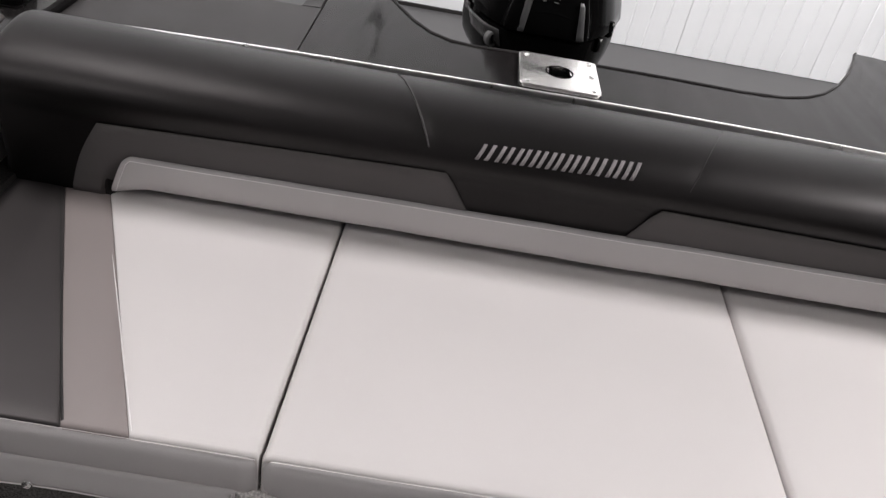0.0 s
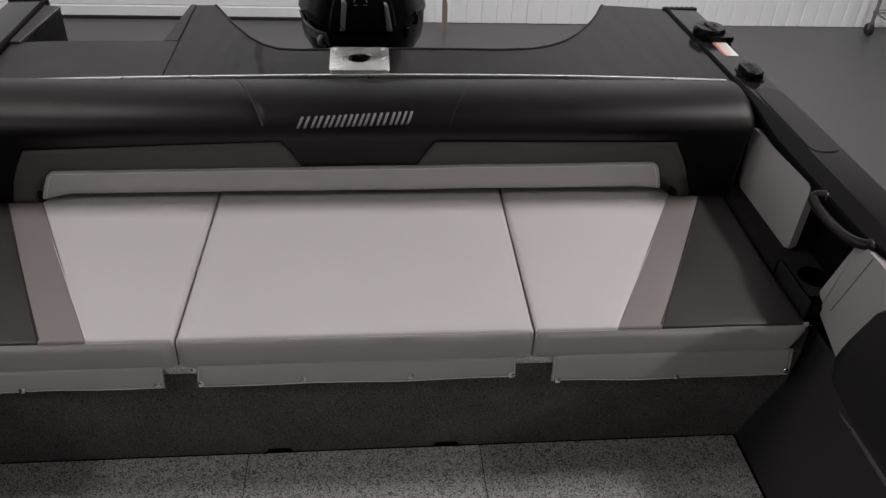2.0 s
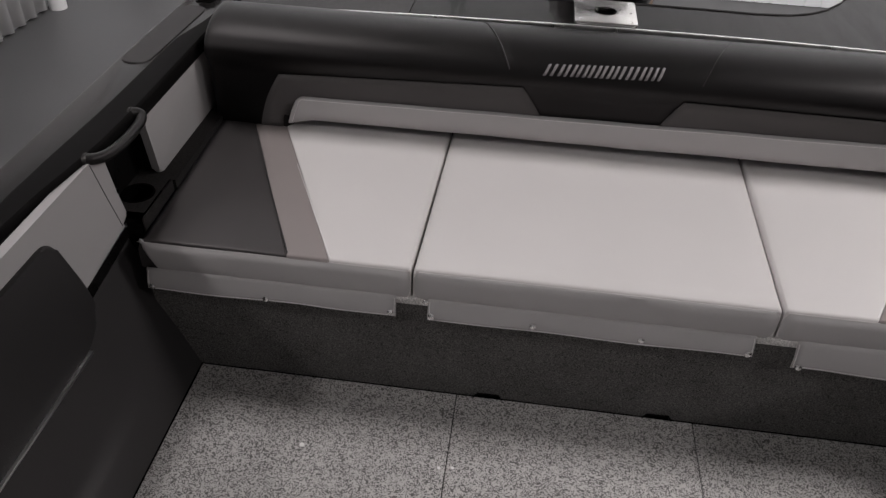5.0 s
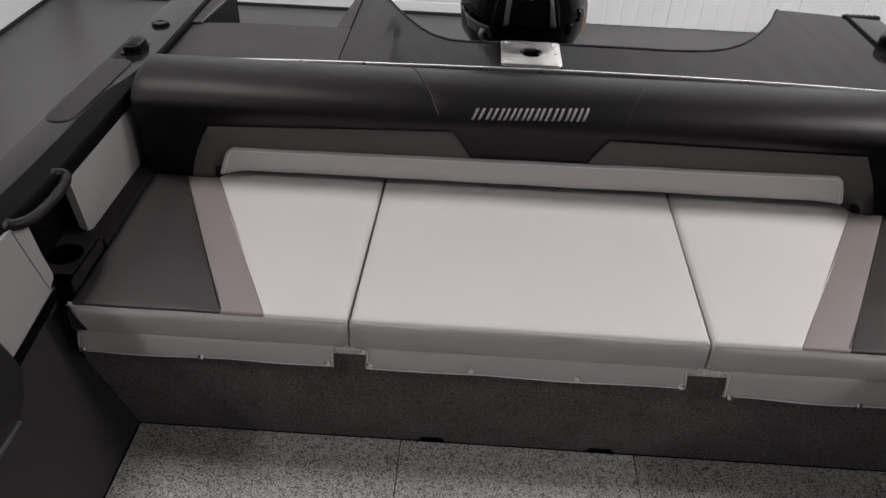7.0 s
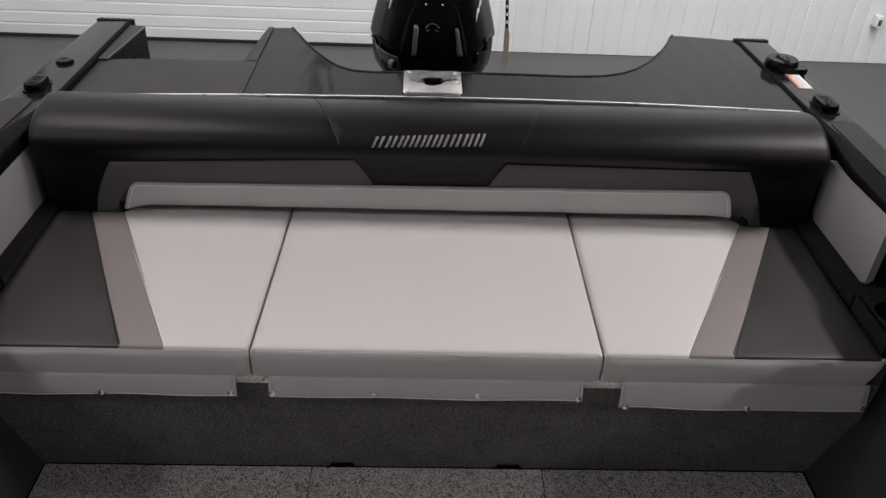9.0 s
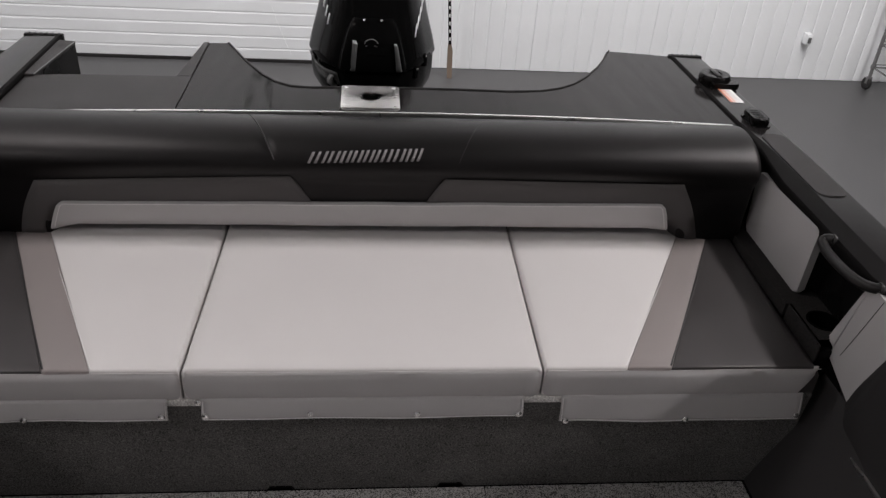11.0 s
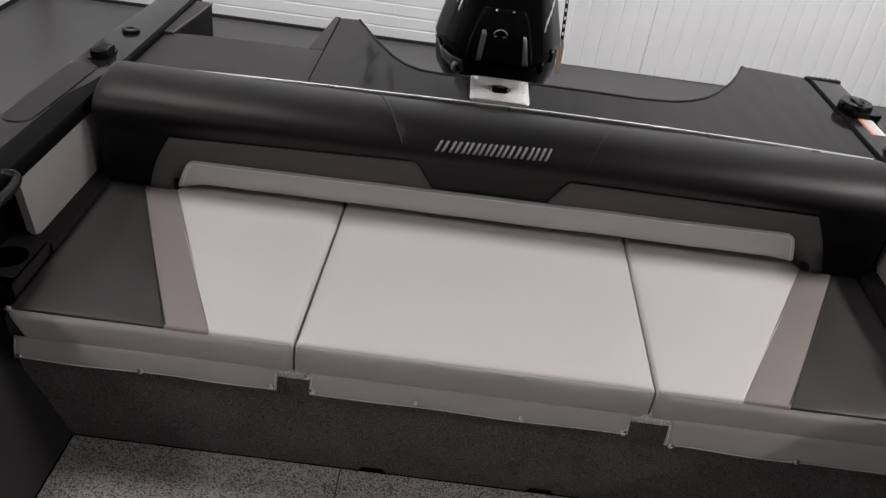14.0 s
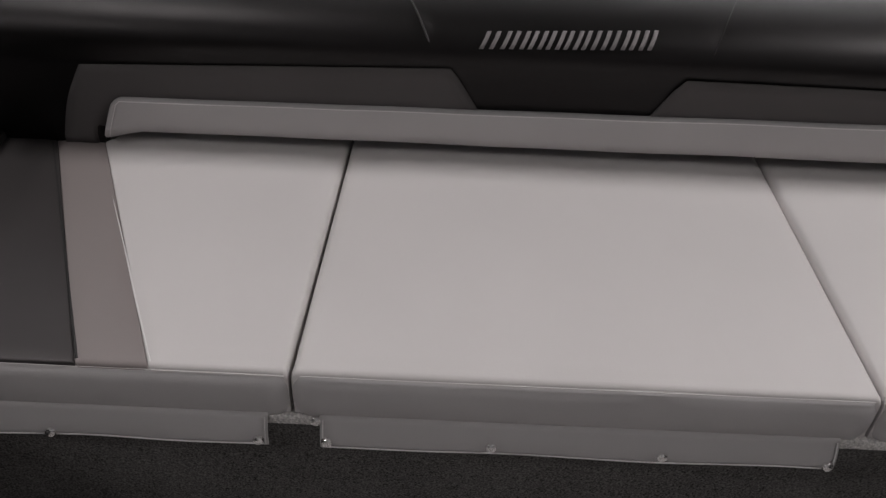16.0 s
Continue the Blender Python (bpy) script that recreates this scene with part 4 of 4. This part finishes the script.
def backrest():
    b = thing("backrest", "long black vinyl backrest with rolled top and charcoal inserts", "backrest")
    x0, x1 = -1.070, 1.108
    xs = [x0, x0 + 0.002, x0 + 0.006, x0 + 0.012, x0 + 0.02] + steps(x0 + 0.04, x1 - 0.04, 240) + [x1 - 0.02, x1 - 0.012, x1 - 0.006, x1 - 0.002, x1]
    rows = []
    for x in xs:
        e = eased(min(x - x0, x1 - x), 0.02)
        row = []
        for y, z in back_profile(x):
            f = max(0.0, min(1.0, (z - 0.42) / 0.25))
            wob = noise.noise(Vector((x * 3, y * 4, z * 4))) * 0.0025 + noise.noise(Vector((x * 9, y * 6, 2))) * 0.0005
            groove = sum(math.exp(-((x - seam_x(gx, k, y, z)) / 0.007) ** 2) * deep for gx, k, deep, r in SEAMS) * max(0.0, min(1.0, (z - 0.665) / 0.03))
            amount = f if y < 0.83 else 0.0
            row.append((x, y + e * (0.9 if y < 0.8 else 0.2) + (wob + groove) * amount, z - e * 0.6 * f - groove * amount))
        rows.append(row)
    bm = bmesh.new()
    vs = grid_mesh(bm, rows)
    back = [[bm.verts.new((x, 0.84, z)) for z in (0.66, 0.40)] for x in xs]
    for (a, c), (d, e) in zip(back, back[1:]):
        bm.faces.new((a, d, e, c))
    for i, end in ((0, vs[0]), (-1, vs[-1])):
        bm.faces.new(end + [back[i][1], back[i][0]])
    for a, d, p, q in zip(vs, vs[1:], back, back[1:]):
        bm.faces.new((a[0], d[0], q[0], p[0]))
        bm.faces.new((a[-1], d[-1], q[1], p[1]))
    bolster = part("bolster", bm, BLACK_VINYL, b)
    for gx, k, deep, r in SEAMS:
        pts = [(seam_x(gx, k, y, z), y + deep * 0.5, z - deep * 0.6) for y, z in back_profile(gx)[1:] if z > 0.672]
        part("seam", tube(bmesh.new(), pts, r, 6), DARK_THREAD if gx < 0 else LINER, bolster)

    # grey inserts
    def insert(outline):
        """outline: the upper line and lower line as x ranges at heights."""
        bm = bmesh.new()
        rows = []
        n = 30
        for k in range(9):
            t = k / 8
            z = outline["z"][0] + (outline["z"][1] - outline["z"][0]) * t
            bow = 0.011 * math.sin(math.pi * t)
            xa = outline["a"][0] + (outline["a"][1] - outline["a"][0]) * t - bow * outline["bow"][0]
            xb = outline["b"][0] + (outline["b"][1] - outline["b"][0]) * t + bow * outline["bow"][1]
            rows.append([(x, face_y(x, z + outline["s"] * (x - xa) * (1 - t)) - 0.003, z + outline["s"] * (x - xa) * (1 - t)) for x in steps(xa, xb, n)])
        grid_mesh(bm, rows)
        return bm
    for o in (dict(z=(0.596, 0.428), a=(-0.870, -0.936), b=(-0.205, -0.085), s=0.045, bow=(1, 0)), dict(z=(0.624, 0.428), a=(0.212, 0.092), b=(0.890, 0.972), s=-0.008, bow=(0, 1))):
        ob = part("insert", insert(o), PATCH_VINYL, b, "charcoal vinyl insert")
        sol = ob.modifiers.new("thick", "SOLIDIFY")
        sol.thickness, sol.offset = 0.003, 0.0

    # lumbar roll above the seat, its ends slanting outwards to the foot
    sect = ((0.580, 0.5410), (0.566, 0.5445), (0.5585, 0.5438), (0.5548, 0.5405), (0.5535, 0.533), (0.5545, 0.508), (0.558, 0.488), (0.564, 0.473), (0.573, 0.464), (0.586, 0.458), (0.604, 0.456))
    def roll_point(u, y, z, out=0.0):
        low = 0.5445 - z
        xa, xb = -0.812 - 0.40 * low - 0.012 * min(1.0, low / 0.012) ** 0.5, 0.838 + 0.36 * low + 0.012 * min(1.0, low / 0.012) ** 0.5
        d = eased(min(u, 1 - u) * 1.72, 0.012)
        w = noise.noise(Vector((u * 8, 9, 0))) * 0.0015
        if z < 0.5:
            w -= 0.012 * max(0.0, 1 - u / 0.04) + 0.005 * max(0.0, 1 - (1 - u) / 0.04)
        return (xa + (xb - xa) * u, y + d * 0.9 + w - out, z - d * 0.25 * (1 if z > 0.51 else 0) + w + (0.018 if z > 0.5 else 0.008) * (u - 0.5) + out * 0.5)
    bm = bmesh.new()
    vs = grid_mesh(bm, [[roll_point(u, y, z) for y, z in sect] for u in [0.0, 0.0008, 0.0025, 0.005, 0.009] + steps(0.014, 0.986, 70) + [0.991, 0.995, 0.9975, 0.9992, 1.0]])
    bm.faces.new(vs[0])
    bm.faces.new(vs[-1])
    roll = part("lumbar_roll", bm, GREY_VINYL, b, "grey vinyl lumbar strip")
    part("seam", tube(bmesh.new(), [roll_point(u, 0.556, 0.5395, 0.0012) for u in steps(0.008, 0.992, 60)], 0.0010, 6), THREAD, roll)
    for u in (0.008, 0.992):
        part("seam", tube(bmesh.new(), [roll_point(u, y, z, 0.0012) for y, z in sect[3:8]], 0.0010, 6), THREAD, roll)

    # embroidered maker's mark, as plain slanted bars
    slots = [0.036, 0.032, 0.030, 0.030, 0.030, 0.030, 0.016, 0.034, 0.030, 0.032]
    x = -0.159
    for w in slots:
        for k in range(2 if w > 0.02 else 1):
            xo = x + k * (w * 0.48)
            bw = 0.0075
            rows = []
            for z, sh in ((0.668, 0.0), (0.676, 0.0045), (0.684, 0.009), (0.692, 0.0135)):
                zz = z + 0.033 * (xo + 0.159)
                rows.append([(xo + sh + dx, face_y(xo, zz) - 0.0025, zz) for dx in (0, bw)])
            bm = bmesh.new()
            grid_mesh(bm, rows)
            ob = part("mark_bar", bm, LOGO_THREAD, b, "embroidered silver-grey bar")
            sol = ob.modifiers.new("thick", "SOLIDIFY")
            sol.thickness, sol.offset = 0.002, 0.0
        x += w * 0.955 + 0.002


backrest()


# ---- plate on the transom ----
def mounting_plate():
    p = thing("mounting_plate", "square brushed steel plate with dark centre hole on the transom", "plate")
    z = crown(0) + 0.001
    cx, cy, h, r = 0.008, 0.928, 0.089, 0.014
    bm = bmesh.new()
    outline = rounded([(cx - h, cy - h), (cx + h, cy - h), (cx + h, cy + h), (cx - h, cy + h)], r, 6)
    n = len(outline)
    hole = [(cx + 0.031 * math.cos(math.atan2(v - cy, u - cx)), cy + 0.031 * math.sin(math.atan2(v - cy, u - cx))) for u, v in outline]
    rings = []
    for pts, zz in ((outline, z), (outline, z + 0.008), ([(cx + (u - cx) * 0.985, cy + (v - cy) * 0.985) for u, v in outline], z + 0.01), (hole, z + 0.01), (hole, z + 0.002)):
        rings.append([bm.verts.new((u, v, zz)) for u, v in pts])
    for a, b in zip(rings, rings[1:]):
        for i in range(n):
            bm.faces.new((a[i], a[(i + 1) % n], b[(i + 1) % n], b[i]))
    bmesh.ops.translate(bm, verts=bm.verts, vec=(-cx, -cy, -z))
    plate = part("plate", bm, STEEL, p)
    plate.location = (cx, cy, z)
    part("socket", lathe(bmesh.new(), [(0.0315, 0.0), (0.0315, 0.0115), (0.029, 0.0118), (0.028, 0.003), (0.001, 0.0025)], pose(cx, cy, z), 32), HOLE_SHADE, p, "shallow socket coloured black like a deep hole")
    for sx in (-1, 1):
        for sy in (-1, 0, 1):
            if sy == 0 and sx < 0:
                continue
            bm = lathe(bmesh.new(), [(0.006, 0), (0.0055, 0.002), (0.002, 0.0028)], pose(sx * 0.072, sy * 0.072, 0.01), 14)
            part("screw", bm, CHROME, plate)


mounting_plate()


# ---- outboard ----
def outboard():
    m = thing("outboard_motor", "large glossy black outboard motor tilted up behind the transom", "outboard motor")
    cx, half = 0.018, 0.25
    # plan of the cowl: flat front, broad chamfers, widest a third of the way back
    shape = [(0.0, 0.0), (0.115, 0.003), (0.165, 0.050), (0.205, 0.125), (0.25, 0.265), (0.235, 0.48), (0.17, 0.64), (0.0, 0.68)]
    plan = rounded(shape[1:-1] + [(-u, v) for u, v in shape[-2:0:-1]], 0.03, 4)
    def ring(z, wide, y0, deep=1.0):
        return [(cx + u * wide, y0 + v * deep, z) for u, v in plan]
    bm = bmesh.new()
    levels = [(0.590, 0.972, 1.464), (0.594, 0.99, 1.456), (0.600, 1.0, 1.453), (0.63, 0.975, 1.455), (0.66, 0.945, 1.458), (0.70, 0.90, 1.462), (0.74, 0.856, 1.468), (0.79, 0.815, 1.478), (0.86, 0.765, 1.495), (0.95, 0.70, 1.52), (1.03, 0.62, 1.56), (1.08, 0.50, 1.61), (1.105, 0.32, 1.68)]
    vs = grid_mesh(bm, [ring(*l, 1.0 if l[0] < 1.0 else 0.9 - (l[0] - 1.0) * 4) for l in levels], True)
    bm.faces.new(vs[0])
    bm.faces.new(vs[-1])
    cowl = part("cowl", bm, COWL, m, "glossy black engine cowl")
    bm = bmesh.new()
    low_levels = [(0.36, 0.60, 1.53), (0.40, 0.72, 1.505), (0.43, 0.82, 1.488), (0.455, 0.895, 1.478), (0.48, 0.945, 1.470), (0.52, 0.968, 1.463), (0.575, 0.975, 1.458), (0.589, 0.975, 1.459)]
    vs = grid_mesh(bm, [ring(*l) for l in low_levels], True)
    bm.faces.new(vs[0])
    bm.faces.new(vs[-1])
    low = part("lower_cowl", bm, COWL, m, "black lower cowl")

    def surface(table, z, dx):
        """Depth of a cowl's front at a height and a distance from its middle."""
        wide, y0 = (float(np.interp(z, [l[0] for l in table], [l[i] for l in table])) for i in (1, 2))
        return y0 + float(np.interp(abs(dx) / wide, [u for u, v in shape[:5]], [v for u, v in shape[:5]]))
    # raised centre panel of the cowl front, narrowing upwards
    bm = bmesh.new()
    rows = []
    for z, w, d in ((0.592, 0.106, 0.004), (0.602, 0.114, 0.0), (0.66, 0.103, 0.003), (0.73, 0.085, 0.010), (0.765, 0.074, 0.018), (0.782, 0.066, 0.026), (0.788, 0.062, 0.034)):
        rows.append([(cx + sx, 1.443 + d + e, z) for sx, e in ((-w - 0.016, 0.022), (-w - 0.005, 0.004), (-w, 0.0), (-w * 0.4, -0.002), (w * 0.4, -0.002), (w, 0.0), (w + 0.005, 0.004), (w + 0.016, 0.022))])
    grid_mesh(bm, rows)
    front = part("front_panel", bm, COWL, cowl)
    panel_sol = front.modifiers.new("thick", "SOLIDIFY")
    panel_sol.thickness, panel_sol.offset = 0.004, -1.0

    def panel_y(z):
        return 1.441 + float(np.interp(z, (0.592, 0.602, 0.66, 0.73), (0.004, 0.0, 0.003, 0.010)))
    def strip(top, foot, w0, w1):
        bm = bmesh.new()
        rows = []
        for k in range(9):
            t = k / 8
            x, z = top[0] + (foot[0] - top[0]) * t, top[1] + (foot[1] - top[1]) * t
            w = (w0 + (w1 - w0) * t) * (0.55 if k == 0 else 1.0)
            rows.append([(x + d, panel_y(z) - 0.0012 - 0.002 * f, z) for d, f in ((0.0, 0), (w * 0.2, 1), (w * 0.8, 1), (w, 0))])
        grid_mesh(bm, rows)
        ob = part("glint_bar", bm, EMBLEM_GLINT, cowl, "upright grey bar standing in for a reflection")
        ob.modifiers.new("thick", "SOLIDIFY").thickness = 0.002
    # two solid grey bars drawn in place of upright reflections
    strip((-0.054, 0.712), (-0.063, 0.600), 0.018, 0.016)
    strip((0.095, 0.704), (0.105, 0.602), 0.010, 0.020)
    bm = bmesh.new()
    tube(bm, [(0.012 + 0.0235 * math.cos(a), panel_y(0.702) - 0.001, 0.700 + 0.018 * math.sin(a)) for a in steps(0.05, math.pi - 0.05, 18)], 0.0013, 6)
    tube(bm, [(-0.010, panel_y(0.692) - 0.001, 0.692), (-0.001, panel_y(0.692) - 0.001, 0.6935)], 0.0014, 6)
    tube(bm, [(0.022, panel_y(0.692) - 0.001, 0.694), (0.034, panel_y(0.692) - 0.001, 0.692)], 0.0012, 6)
    part("emblem", bm, EMBLEM_GLINT, cowl, "small dull chrome arc emblem")
    # chrome dots stand in for glints along the panel's top edge
    for gx in (-0.013, 0.047):
        part("edge_glint", lathe(bmesh.new(), [(0.0045, 0), (0.004, 0.002), (0.001, 0.003)], pose(gx, 1.462, 0.782, 60, 0, 0), 12), CHROME, cowl, "tiny chrome dot in place of a glint")
    bm = bmesh.new()
    grid_mesh(bm, [[(cx + dx, panel_y(0.662) - 0.001 - 0.0008 * (dz == 0), 0.664 + dz - 0.00035 * (dx / 0.012) ** 2) for dx in steps(-0.055, 0.055, 10)] for dz in (-0.0018, 0, 0.0018)])
    part("crease", bm, COWL, cowl)
    # cowl facets greyed to carry the wall's reflection, with the grommet
    def sheen_facet(us, zs, lean):
        bm = bmesh.new()
        rows = []
        for z in zs:
            rows.append([(cx + u + (z - zs[0]) * lean, surface(low_levels, z, u) - 0.004, z) for u in us])
        grid_mesh(bm, rows)
        ob = part("sheen_facet", bm, FACET_SHEEN, low, "semi-gloss cowl facet, a wall reflection put into its grey")
        sol = ob.modifiers.new("thick", "SOLIDIFY")
        sol.thickness, sol.offset = 0.004, 1.0
    sheen_facet(steps(-0.210, -0.118, 8), (0.532, 0.55, 0.568, 0.583), -0.3)
    sheen_facet(steps(-0.236, -0.216, 4), (0.556, 0.568, 0.58, 0.587), -0.3)
    part("tilt_grommet", lathe(bmesh.new(), [(0.024, -0.012), (0.024, 0.006), (0.018, 0.010), (0.015, 0.0), (0.001, -0.002)], pose(-0.124, surface(low_levels, 0.548, 0.142) - 0.004, 0.546, 90, 0, 30), 22), COWL_GREY, low, "round grey rubber grommet")
    for lx, lz, hh in ((0.178, 0.577, 0.022), (0.214, 0.604, 0.024)):
        yy = surface(low_levels, min(lz, 0.585), lx - cx)
        clip = part("latch", boxed(-0.009, 0.009, -0.010, 0.024, -hh, hh, 0.004, 2, pose(lx, yy, lz, 0, 0, 42)), COWL, low, "small glossy latch")
        part("latch_tip", boxed(-0.0045, 0.0045, -0.0125, -0.009, hh * 0.55, hh * 0.85, 0.001, 1, pose(lx, yy, lz, 0, 0, 42)), CHROME, clip, "bright latch tip")
    # side print as plain slanted bars
    for sx in (-1, 1):
        for k in range(5):
            bm = bmesh.new()
            rows = []
            for i in range(4):
                z = 0.706 + 0.021 * k + 0.013 * i
                u = (0.153 if sx > 0 else 0.163) + 0.0085 * k + (0.002 * i if sx > 0 else -0.003 * i)
                rows.append([(cx + sx * (u + d), surface(levels, z, u + d) - 0.002, z) for d in (0.0, 0.0042)])
            if sx < 0:
                rows = [[(x, y, z + 0.03) for x, y, z in r] for r in rows]
            grid_mesh(bm, rows)
            ob = part("print_bar", bm, SILVER, cowl, "silver print bar")
            ob.modifiers.new("thick", "SOLIDIFY").thickness = 0.002
    part("leg", boxed(cx - 0.06, cx + 0.06, 1.6, 1.85, -0.40, 0.42, 0.03, 3), COWL, m)
    part("bracket", boxed(cx - 0.14, cx + 0.14, 1.05, 1.62, 0.18, 0.42, 0.02, 2), BLACK_PLASTIC, m)


outboard()
